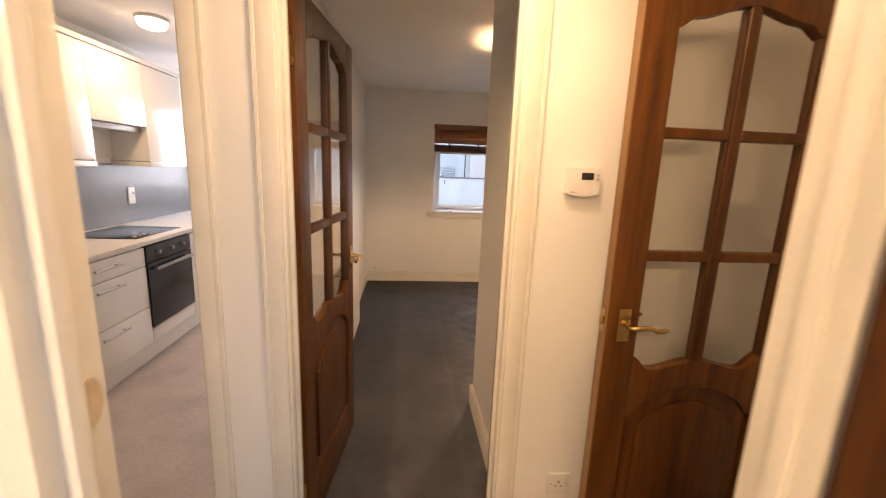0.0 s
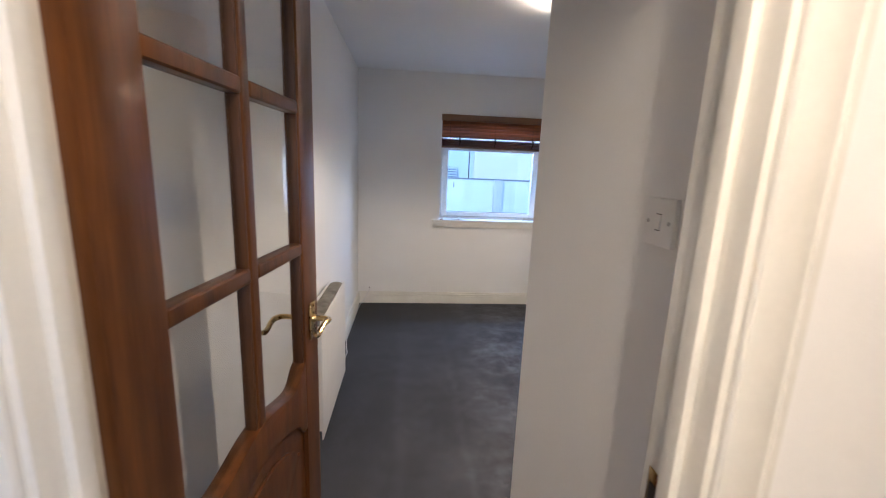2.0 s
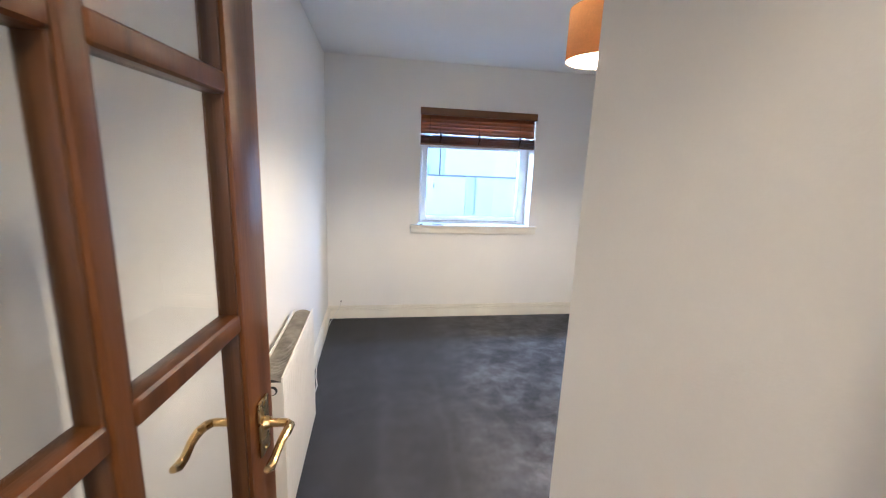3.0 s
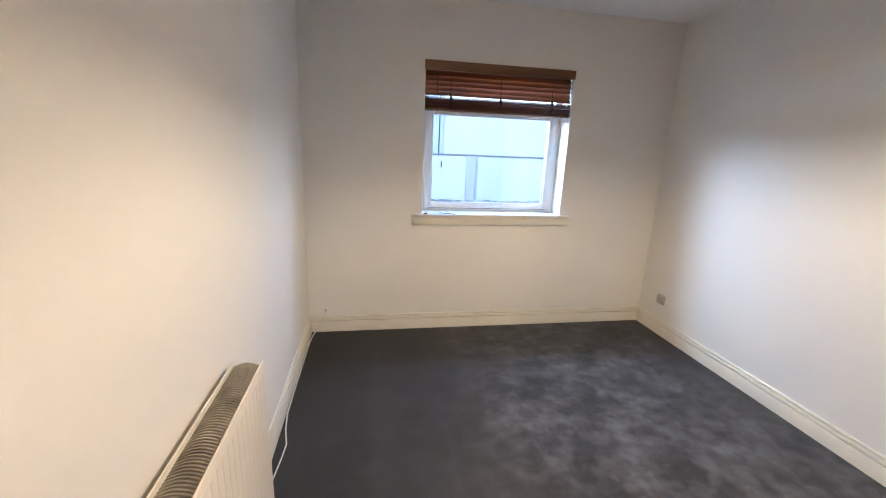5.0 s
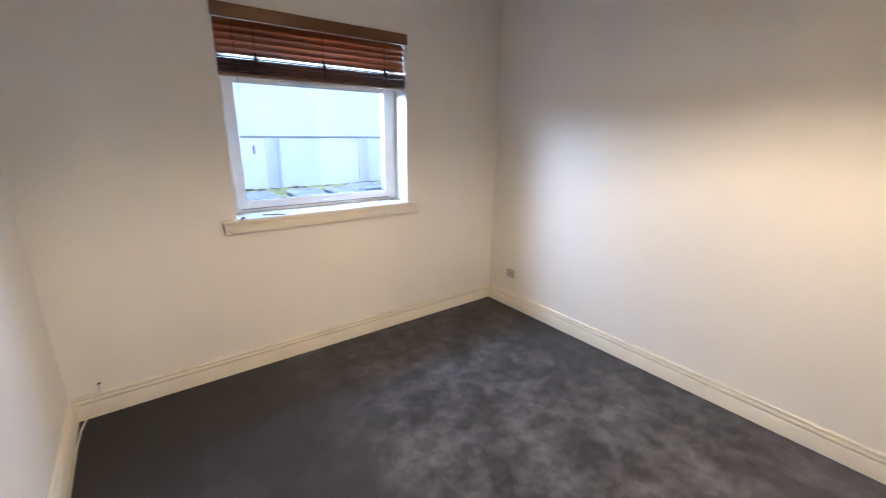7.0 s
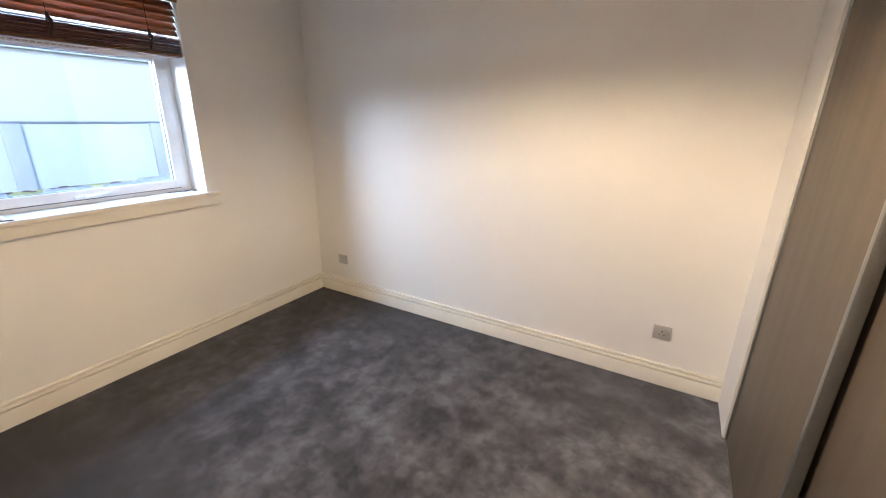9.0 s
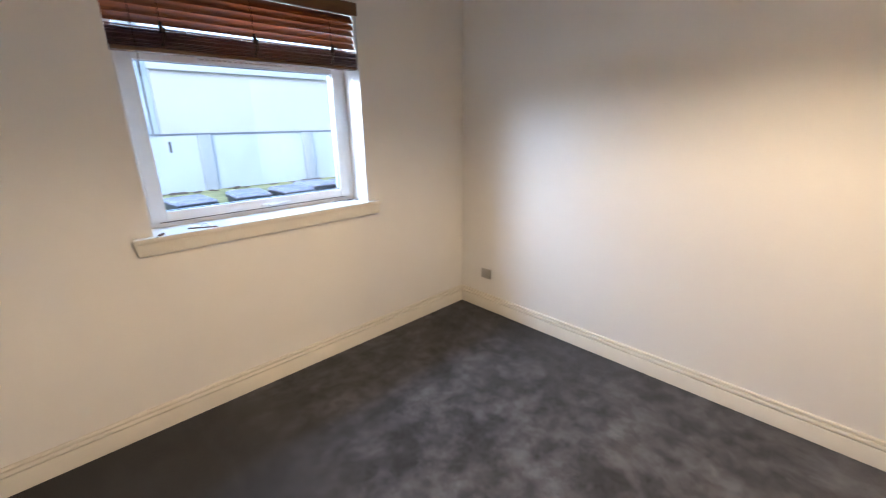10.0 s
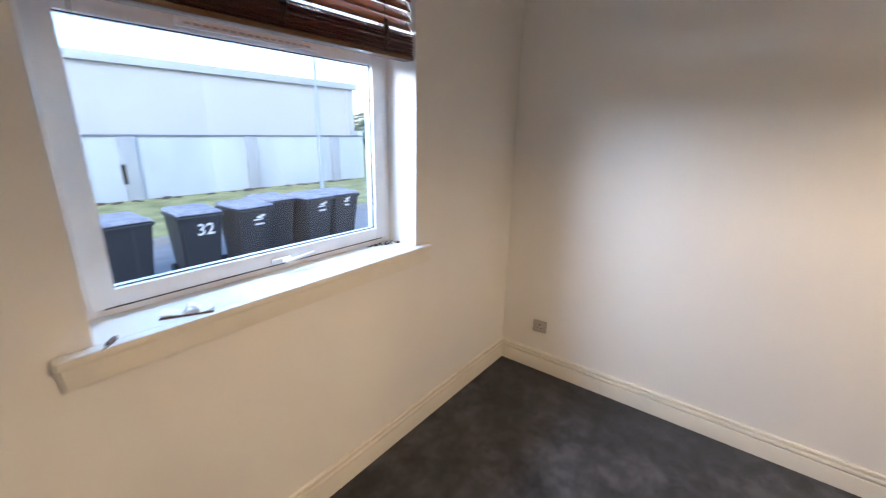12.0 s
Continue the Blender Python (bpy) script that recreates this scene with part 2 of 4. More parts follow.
SHADE = cloth_shade("amber_shade_cloth", (0.80, 0.40, 0.13), 0.10)
LINER = cloth_shade("white_shade_liner", (0.66, 0.63, 0.56), 0.16)
PANE = glass("clear_glass", (0.9, 0.9, 0.885))
WINDOW_PANE = glass("double_glazing", (0.90, 0.955, 0.995))
CABLE = material("white_cable", (0.72, 0.70, 0.66), 0.45, vary=0.04)
BRICK_WALL = material("outer_render", (0.5, 0.48, 0.45), 0.9, vary=0.05, scale=3, grain=0.03, bump=0.4, bump_scale=80)
CONCRETE = material("weathered_concrete", (0.42, 0.46, 0.49), 0.9, vary=0.04, scale=1.3, grain=0.03, grain_scale=30, bump=0.4, bump_scale=40, stretch=(1, 1, 0.35))
CLADDING = material("pale_render", (0.41, 0.42, 0.435), 0.8, vary=0.015, scale=0.7, grain=0.006)
BLUE_CLAD = material("pale_blue_cladding", (0.34, 0.41, 0.45), 0.6, vary=0.03, scale=1.2, grain=0.01)
PIER = material("stained_pier_concrete", (0.33, 0.355, 0.37), 0.9, vary=0.08, scale=1.6, grain=0.03, grain_scale=30, bump=0.4, bump_scale=40, stretch=(1, 1, 0.4))
COPING = material("dark_coping", (0.14, 0.155, 0.175), 0.8, vary=0.05, scale=4)
BAND = material("grey_blue_trim", (0.31, 0.36, 0.41), 0.6, vary=0.03, scale=2)
GUTTER = material("pale_gutter_paint", (0.38, 0.405, 0.43), 0.6, vary=0.03, scale=2)
GRASS = material("mown_grass", (0.40, 0.38, 0.16), 0.95, vary=0.12, scale=1.7, grain=0.08, grain_scale=55, bump=0.9, bump_scale=120, color2=(0.19, 0.20, 0.07))
PAVING = material("grey_paving", (0.30, 0.295, 0.285), 0.9, vary=0.06, scale=3, grain=0.04, bump=0.3, bump_scale=100)
BIN = material("black_bin_plastic", (0.028, 0.03, 0.034), 0.45, vary=0.06, scale=7, grain=0.008, rough_vary=0.1)
# lid paler than the bin, with the sky's reflection put into its colour
BIN_LID = material("sky_tinted_bin_lid", (0.33, 0.33, 0.365), 0.27, vary=0.1, scale=6, grain=0.02, coat=0.3)
LEAF = material("hedge_leaf", (0.12, 0.15, 0.07), 0.8, vary=0.15, scale=6, grain=0.05)
BARK = material("bark", (0.11, 0.08, 0.06), 0.9, vary=0.1, scale=8, bump=0.5, bump_scale=40)
MARK = material("white_marking", (0.75, 0.75, 0.73), 0.7, vary=0.05, scale=30)
PAPER = material("creased_paper", (0.84, 0.84, 0.83), 0.8, vary=0.04, scale=30)
BROWN = material("brown_card", (0.13, 0.065, 0.035), 0.6, vary=0.08, scale=40)
GRIME = material("sill_grime", (0.09, 0.07, 0.05), 0.9, vary=0.15, scale=40)
LAMP_GLOW = glowing("lamp_diffuser", (1.0, 0.83, 0.60), 2.5)
HALL_GLOW = glowing("hall_lamp_diffuser", (1.0, 0.80, 0.56), 1.6)


# ---------------------------------------------------------------- mesh helpers
def box(bm, x0, x1, y0, y1, z0, z1, bevel=0.0, seg=2):
    c = bmesh.ops.create_cube(bm, size=1.0, matrix=Matrix.Translation(((x0 + x1) / 2, (y0 + y1) / 2, (z0 + z1) / 2)) @ Matrix.Diagonal((x1 - x0, y1 - y0, z1 - z0, 1)))
    if bevel:
        edges = {e for v in c["verts"] for e in v.link_edges}
        bmesh.ops.bevel(bm, geom=list(edges), offset=bevel, segments=seg, profile=0.6, affect="EDGES")
    return bm


def B(*a, bevel=0.0, seg=2):
    return box(bmesh.new(), *a, bevel=bevel, seg=seg)


def rod(bm, p0, p1, r, r2=None, seg=14, caps=True):
    p0, p1 = Vector(p0), Vector(p1)
    d = p1 - p0
    m = Matrix.Translation((p0 + p1) / 2) @ d.to_track_quat("Z", "Y").to_matrix().to_4x4()
    bmesh.ops.create_cone(bm, cap_ends=caps, segments=seg, radius1=r, radius2=r if r2 is None else r2, depth=d.length, matrix=m)
    return bm


def tube(bm, pts, r, seg=8):
    """A bent round bar through pts; r is one radius or one for each point."""
    pts = [Vector(p) for p in pts]
    rings = []
    for i, p in enumerate(pts):
        d = (pts[min(i + 1, len(pts) - 1)] - pts[max(i - 1, 0)]).normalized()
        a = d.orthogonal().normalized() if i == 0 else (rings[-1][1] - d * rings[-1][1].dot(d)).normalized()
        b = d.cross(a)
        rad = r[i] if isinstance(r, (list, tuple)) else r
        rings.append(([bm.verts.new(p + (a * math.cos(2 * math.pi * k / seg) + b * math.sin(2 * math.pi * k / seg)) * rad) for k in range(seg)], a))
    for (v0, _), (v1, _) in zip(rings, rings[1:]):
        for k in range(seg):
            bm.faces.new((v0[k], v0[(k + 1) % seg], v1[(k + 1) % seg], v1[k]))
    bm.faces.new(rings[0][0][::-1])
    bm.faces.new(rings[-1][0])
    return bm


def lathe(bm, profile, seg=32, at=(0, 0, 0)):
    rings = [[bm.verts.new((at[0] + r * math.cos(2 * math.pi * k / seg), at[1] + r * math.sin(2 * math.pi * k / seg), at[2] + z)) for k in range(seg)] for r, z in profile]
    for a, b in zip(rings, rings[1:]):
        for k in range(seg):
            bm.faces.new((a[k], a[(k + 1) % seg], b[(k + 1) % seg], b[k]))
    return bm


def slab(bm, outline, d0, d1, bevel=0.0, axes="xzy"):
    """A flat outline in the plane of the first two axes, given thickness from d0 to d1 along the third."""
    order = ["xyz".index(a) for a in axes]

    def place(u, v, d):
        p = [0, 0, 0]
        p[order[0]], p[order[1]], p[order[2]] = u, v, d
        return p
    lo = [bm.verts.new(place(u, v, d0)) for u, v in outline]
    hi = [bm.verts.new(place(u, v, d1)) for u, v in outline]
    faces = [bm.faces.new(lo), bm.faces.new(hi[::-1])]
    k = len(outline)
    for i in range(k):
        faces.append(bm.faces.new((lo[i], hi[i], hi[(i + 1) % k], lo[(i + 1) % k])))
    bmesh.ops.recalc_face_normals(bm, faces=faces)
    if bevel:
        edges = {e for f in faces[:2] for e in f.edges}
        bmesh.ops.bevel(bm, geom=list(edges), offset=bevel, segments=2, profile=0.6, affect="EDGES", clamp_overlap=True)
    return bm


def mesh_of(name, bm, mat, smooth=True):
    bmesh.ops.recalc_face_normals(bm, faces=bm.faces)
    me = bpy.data.meshes.new(name)
    bm.to_mesh(me)
    bm.free()
    me.materials.append(mat)
    if smooth:
        me.shade_smooth()
        me.set_sharp_from_angle(angle=radians(35))
    return me


def part(name, bm, mat, parent, label=""):
    ob = new(name, mesh_of(name, bm, mat))
    ob.parent = parent
    return tagged(ob, label)


def thing(name, m, label, category, group="", kind=""):
    ob = new(name)
    ob.empty_display_size = 0.1
    ob.matrix_basis = m
    return tagged(ob, label, category, group, kind)


def structure(name, bm, mat, label="", category=""):
    return tagged(new(name, mesh_of(name, bm, mat)), label, category, kind="structure")


# ---------------------------------------------------------------- the large structure
C = 2.45                      # ceiling height
E = 2.873                     # bedroom's east wall
N = 5.6                       # bedroom's window wall
FRONT = 1.66                  # hall face of the wall with the bedroom and kitchen doorways

structure("floor", B(-0.12, 3.0, -2.6, 5.62, -0.12, 0.0), CARPET, "charcoal fitted carpet with brushed patches and painted-in shade", "carpet")
structure("floor_kitchen", B(-2.1, -0.12, 0.62, 5.62, -0.12, -0.002), VINYL, "pale beige vinyl kitchen floor", "floor")
structure("floor_living", B(-2.1, -0.12, -2.6, 0.62, -0.12, 0.0), CARPET, "charcoal fitted carpet", "carpet")
structure("ceiling", B(-2.1, 3.0, -2.6, 5.62, C, C + 0.15), CEILING, "white painted ceiling", "ceiling")

bm = bmesh.new()              # window wall with its opening
WX0, WX1, WZ0, WZ1 = 0.865, 2.0, 0.925, 2.045
KW = (-1.7, -0.3, 0.98, 2.2)      # kitchen window
box(bm, -2.1, KW[0], N, N + 0.3, -0.1, C)
box(bm, KW[1], WX0, N, N + 0.3, -0.1, C)
box(bm, KW[0], KW[1], N, N + 0.3, -0.1, KW[2])
box(bm, KW[0], KW[1], N, N + 0.3, KW[3], C)
box(bm, WX1, 3.1, N, N + 0.3, -0.1, C)
box(bm, WX0, WX1, N, N + 0.3, -0.1, WZ0)
box(bm, WX0, WX1, N, N + 0.3, WZ1, C)
structure("wall_north", bm, WALL, "off-white painted wall with a window opening", "wall")
structure("wall_west", B(-0.1, 0.0, FRONT + 0.1, N, 0, C), WALL, "off-white painted bedroom wall", "wall")
structure("wall_east", B(E, 3.0, 0.75, N, 0, C), WALL, "off-white painted bedroom wall", "wall")
structure("wall_corridor", B(0.985, 1.075, FRONT + 0.1, 2.69, 0, C), WALL, "off-white painted wall beside the bedroom door", "wall")
structure("wall_wardrobe", B(1.075, E, 2.0, 2.08, 0, C), WALL, "plain wall at the back of the wardrobe", "wall")
structure("wall_return", B(2.573, E, 2.59, 2.69, 0, C), WALL, "narrow white wall return beside the wardrobe", "wall")
bm = bmesh.new()              # wall with the kitchen and bedroom doorways
HEAD = 2.09
slab(bm, [(-2.1, 0), (-0.93, 0), (-0.93, HEAD), (-0.11, HEAD), (-0.11, 0), (0.12, 0), (0.12, HEAD), (0.92, HEAD), (0.92, 0), (E, 0), (E, C), (-2.1, C)], FRONT, FRONT + 0.1)
structure("wall_hall", bm, WALL, "off-white hall wall with two doorways", "wall")
structure("wall_hall_west", B(-1.1, -1.0, 0.75, FRONT, 0, C), WALL, "off-white hall wall", "wall")
structure("wall_hall_east", B(1.99, 2.09, 0.75, FRONT, 0, C), WALL, "off-white hall wall", "wall")
bm = bmesh.new()              # wall of the doorway that the walk starts in
slab(bm, [(-2.1, 0), (0.19, 0), (0.19, HEAD), (1.005, HEAD), (1.005, 0), (3.0, 0), (3.0, C), (-2.1, C)], 0.668, 0.75)
structure("wall_south", bm, WALL, "off-white wall between hall and living room", "wall")
structure("wall_living_west", B(-2.2, -2.1, -2.6, 5.62, 0, C), WALL, "plain outer wall", "wall")
structure("wall_living_east", B(3.0, 3.1, -2.6, N, 0, C), WALL, "plain outer wall", "wall")
# unseen window, added here so that daylight reaches the hall wall
LW = (0.95, 2.65, 0.75, 2.15)         # living room window
bm = bmesh.new()
box(bm, -2.2, LW[0], -2.7, -2.6, 0, C)
box(bm, LW[1], 3.1, -2.7, -2.6, 0, C)
box(bm, LW[0], LW[1], -2.7, -2.6, 0, LW[2])
box(bm, LW[0], LW[1], -2.7, -2.6, LW[3], C)
structure("wall_living_south", bm, WALL, "plain outer wall with a window opening", "wall")
structure("wall_kitchen_west", B(-2.1, -1.95, FRONT + 0.1, N, 0, C), WALL, "off-white kitchen wall", "wall")
structure("wall_outside", B(-2.2, 3.1, N + 0.3, N + 0.34, -0.8, WZ0 - 0.02), BRICK_WALL, "rendered outer wall under the window", "wall")

SKIRT_OUTLINE = [(0, 0), (0.018, 0), (0.018, 0.083), (0.0165, 0.0855), (0.003, 0.086), (0.003, 0.0935), (0.0165, 0.0935), (0.0185, 0.0955), (0.0185, 0.105), (0.015, 0.110), (0.003, 0.1105), (0.003, 0.1155), (0.011, 0.116), (0.011, 0.125), (0.008, 0.129), (0, 0.129)]


def skirting(x0, y0, x1, y1, side):
    """A moulded board along a wall's foot; side is the way that it faces."""
    bm = bmesh.new()
    ends = []
    for x, y in ((x0, y0), (x1, y1)):
        ends.append([bm.verts.new((x + side[0] * d, y + side[1] * d, z)) for d, z in SKIRT_OUTLINE])
    k = len(SKIRT_OUTLINE)
    for i in range(k):
        bm.faces.new((ends[0][i], ends[0][(i + 1) % k], ends[1][(i + 1) % k], ends[1][i]))
    bm.faces.new(ends[0])
    bm.faces.new(ends[1][::-1])
    structure("baseboard", bm, SKIRT, "cream moulded skirting board along the wall", "skirting board")


skirting(0, N, E, N, (0, -1))
skirting(E, 2.69, E, N - 0.018, (-1, 0))
skirting(0, FRONT + 0.12, 0, N - 0.018, (1, 0))
skirting(0.985, 2.69, 0.985, FRONT + 0.12, (-1, 0))
skirting(0.967, 2.69, 1.075, 2.69, (0, 1))
skirting(0.965, FRONT, 1.99, FRONT, (0, -1))
skirting(-0.068, FRONT, 0.055, FRONT, (0, -1))

ARCH = [(0, 0), (0.07, 0), (0.07, 0.014), (0.068, 0.0165), (0.058, 0.017), (0.0565, 0.0145), (0.0535, 0.0145), (0.052, 0.0155), (0.008, 0.0155), (0.003, 0.0145), (0, 0.011)]


def architrave(name, inner0, inner1, top, y, face):
    """Moulded trim round a doorway on one face of the wall."""
    th = thing(name, pose(0, 0, 0), "cream gloss painted door surround", "door frame", kind="structure")
    for x, way in ((inner0, -1), (inner1, 1)):
        bm = bmesh.new()
        slab(bm, [(x + way * u, y + face * d) for u, d in ARCH], 0, top, axes="xyz")
        part("trim", bm, GLOSS, th)
    bm = bmesh.new()
    slab(bm, [(top + u, y + face * d) for u, d in ARCH], inner0 - 0.07, inner1 + 0.07, axes="zyx")
    part("trim", bm, GLOSS, th)
    return th


def lining(th, x0, x1, y0, y1, top, stop0, stop1):
    """Boards that line a doorway, with the stop that the door shuts against."""
    part("jamb", B(x0 - 0.03, x0, y0, y1, 0, top, bevel=0.002), GLOSS, th)
    part("jamb", B(x1, x1 + 0.03, y0, y1, 0, top, bevel=0.002), GLOSS, th)
    part("jamb", B(x0 - 0.03, x1 + 0.03, y0, y1, top, top + 0.03, bevel=0.002), GLOSS, th)
    part("door_stop", B(x0, x0 + 0.013, stop0, stop1, 0, top, bevel=0.002), GLOSS, th)
    part("door_stop", B(x1 - 0.013, x1, stop0, stop1, 0, top, bevel=0.002), GLOSS, th)
    part("door_stop", B(x0 + 0.013, x1 - 0.013, stop0, stop1, top - 0.013, top, bevel=0.002), GLOSS, th)


f1 = architrave("door_frame_1", 0.14, 0.90, HEAD - 0.02, FRONT, -1)
lining(f1, 0.15, 0.89, FRONT - 0.004, FRONT + 0.104, HEAD - 0.03, FRONT + 0.03, FRONT + 0.055)
bm = B(0.887, 0.8897, FRONT + 0.062, FRONT + 0.088, 1.0, 1.075, bevel=0.001)
part("strike_plate", bm, BRASS, f1, "small brass strike plate")
part("latch_hole", B(0.886, 0.8872, FRONT + 0.068, FRONT + 0.082, 1.02, 1.055), DARK, f1)
f1b = architrave("door_frame_2", 0.14, 0.90, HEAD - 0.02, FRONT + 0.1, 1)
f2 = architrave("door_frame_3", -0.91, -0.135, HEAD - 0.02, FRONT, -1)
lining(f2, -0.90, -0.14, FRONT - 0.004, FRONT + 0.104, HEAD - 0.03, FRONT + 0.05, FRONT + 0.075)
f3 = architrave("door_frame_4", 0.21, 0.985, HEAD - 0.02, 0.75, 1)
lining(f3, 0.22, 0.975, 0.664, 0.754, HEAD - 0.03, 0.69, 0.712)
part("strike_plate", slab(bmesh.new(), [(0.728 + 0.016 * math.cos(a), 1.255 + 0.026 * math.sin(a)) for a in [2 * math.pi * k / 20 for k in range(20)]], 0.2195, 0.2235, axes="yzx"), PALE_BRASS, f3, "round pale painted strike plate")


# ---------------------------------------------------------------- glazed doors
def wave(s, mid, low, shoulder):
    """Height of the scalloped glazing rail; s runs from -1 to 1 across the glass."""
    a = abs(s)
    if a < 0.72:
        return low + (mid - low) * 0.5 * (1 + math.cos(math.pi * a / 0.72))
    return low + (shoulder - low) * 0.5 * (1 - math.cos(math.pi * (a - 0.72) / 0.28))


def ogee(s, mid, low):
    a = abs(s)
    return mid - (mid - low) * (0.55 * (a / 0.78) ** 2 if a < 0.78 else 0.55 + 0.45 * min(1.0, (a - 0.78) / 0.14))


def lever(th, u, face, way, z):
    """A scrolled lever on a plate, on one face of the door; way is the side to which it points."""
    y = face * 0.0215
    plate = part("handle_plate", B(u - 0.021, u + 0.021, min(y, y + face * 0.006), max(y, y + face * 0.006), z - 0.062, z + 0.05, bevel=0.003), BRASS, th, "brass handle plate")
    bm = bmesh.new()
    rod(bm, (u, y + face * 0.004, z), (u, y + face * 0.016, z), 0.014, 0.010)
    tube(bm, [(u, y + face * 0.010, z), (u, y + face * 0.045, z), (u + way * 0.008, y + face * 0.054, z), (u + way * 0.03, y + face * 0.056, z + 0.004), (u + way * 0.06, y + face * 0.054, z + 0.003),
              (u + way * 0.085, y + face * 0.052, z - 0.007), (u + way * 0.105, y + face * 0.052, z - 0.008), (u + way * 0.118, y + face * 0.052, z - 0.002)],
         [0.008, 0.008, 0.009, 0.0085, 0.0075, 0.0075, 0.0085, 0.006], 10)
    part("lever", bm, BRASS, plate)
    bm = bmesh.new()
    for dz in (0.04, -0.052):
        rod(bm, (u, y + face * 0.006, z + dz), (u, y + face * 0.0075, z + dz), 0.004, seg=8)
    part("screw", bm, BRASS, plate)


def glazed_door(m, label, W=0.755):
    """Leaf with its hinge at the origin, along +x; six panes over one arched panel."""
    H, T, S = 2.06, 0.02, 0.108
    th = thing("glazed_door", m, label, "door")
    g0, g1 = S, W - S
    mid = W / 2
    steps = [i / 28 for i in range(29)]
    span = [(g0 + (g1 - g0) * q, 2 * q - 1) for q in steps]
    part("stile", B(0, S, -T, T, 0.005, H, bevel=0.003), WOOD, th)
    part("stile", B(g1, W - 0.004, -T, T, 0.005, H, bevel=0.003), WOOD, th)
    part("door_edge", B(W - 0.004, W, -T + 0.001, T - 0.001, 0.006, H - 0.001), WOOD_EDGE, th, "paler unvarnished leading edge")
    bm = slab(bmesh.new(), [(g0, H), (g1, H)] + [(u, wave(s, 1.985, 1.95, 1.915)) for u, s in reversed(span)], -T, T, 0.004)
    part("top_rail", bm, WOOD, th)
    bm = slab(bmesh.new(), [(u, wave(s, 0.90, 0.868, 0.918)) for u, s in span] + [(u, ogee(s, 0.80, 0.70)) for u, s in reversed(span)], -T, T, 0.004)
    part("lock_rail", bm, WOOD, th, "scalloped rail under the glass")
    part("bottom_rail", B(g0, g1, -T, T, 0.005, 0.21, bevel=0.004), WOOD, th)
    bm = slab(bmesh.new(), [(u, ogee(s, 0.815, 0.715)) for u, s in span] + [(g1, 0.2), (g0, 0.2)], -T + 0.013, T - 0.013)
    inner = [(g0 + 0.05 + (g1 - g0 - 0.10) * q, 2 * q - 1) for q in steps]
    for a, b in ((-T + 0.004, -T + 0.014), (T - 0.014, T - 0.004)):
        slab(bm, [(u, ogee(s, 0.745, 0.655)) for u, s in inner] + [(g1 - 0.05, 0.26), (g0 + 0.05, 0.26)], a, b, 0.0035)
    part("panel", bm, WOOD, th, "raised arched panel")
    bars = [0.868, 1.255, 1.63, 1.99]
    part("mullion", B(mid - 0.0165, mid + 0.0165, -T + 0.002, T - 0.002, 0.89, 1.992, bevel=0.009, seg=3), WOOD, th)
    for z in bars[1:3]:
        for a, b in ((g0, mid - 0.0165), (mid + 0.0165, g1)):
            part("glazing_bar", B(a, b, -T + 0.002, T - 0.002, z - 0.0165, z + 0.0165, bevel=0.009, seg=3), WOOD, th)
    for (z0, z1) in zip(bars, bars[1:]):
        for a, b in ((g0, mid), (mid, g1)):
            g = part("pane", B(a - 0.004, b + 0.004, -0.002, 0.002, z0, z1), PANE, th, "clear glass pane")
            g.visible_shadow = False
            lo, hi = (a, b - 0.0165) if a == g0 else (a + 0.0165, b)
            for x in (lo - 0.001, hi - 0.006):
                part("bead", B(x, x + 0.007, -0.0135, 0.0135, z0 + 0.01, z1 - 0.012, bevel=0.003), BEAD, th, "glazing bead darkened for shade")
    for face in (-1, 1):
        lever(th, W - 0.058, face, -1, 1.035)
    bm = B(W - 0.0005, W + 0.0012, -0.011, 0.009, 1.0, 1.075)
    part("latch_plate", bm, BRASS, th, "brass latch plate on the door edge")
    part("latch", slab(bmesh.new(), [(W, -0.006), (W + 0.009, -0.006), (W + 0.003, 0.006), (W, 0.006)], 1.025, 1.05, axes="xyz"), BRASS, th)
    for z in (0.22, 1.85):
        bm = rod(bmesh.new(), (-0.006, T + 0.003, z - 0.045), (-0.006, T + 0.003, z + 0.045), 0.006, seg=10)
        box(bm, -0.004, 0.0, -T + 0.006, T, z - 0.045, z + 0.045)
        part("hinge", bm, BRASS, th, "brass butt hinge")
    return th


glazed_door(pose(0.152, 1.742, 0, 0, 0, 84.0), "open varnished hardwood door with six glass panes")
glazed_door(pose(1.853, 1.52, 0, 0, 0, 180), "narrower varnished hardwood glazed door folded back against the hall wall", 0.673)
glazed_door(pose(0.991, 0.652, 0, 0, 0, -89), "open hardwood glazed door of the living room")

# ---------------------------------------------------------------- hall fittings
th = thing("thermostat", pose(1.117, FRONT, 1.468), "white wall thermostat with a small dark screen", "thermostat")
out = [(-0.054, 0.052), (0.054, 0.052), (0.056, 0.048)] + [(0.056 - 0.112 * q, -0.032 - 0.011 * math.sin(math.pi * q)) for q in [i / 12 for i in range(13)]] + [(-0.056, 0.048)]
part("body", slab(bmesh.new(), out, -0.03, -0.0005, 0.004), PLASTIC, th)
part("screen", B(-0.010, 0.031, -0.0312, -0.029, 0.014, 0.037, bevel=0.0008), DARK, th, "dark display")
for dz in (0.03, 0.017):
    part("button", rod(bmesh.new(), (0.0445, -0.033, dz), (0.0445, -0.028, dz), 0.0045), GREY_PLATE, th)
part("marking", B(-0.044, -0.026, -0.0307, -0.029, -0.028, -0.0265), DARK, th)


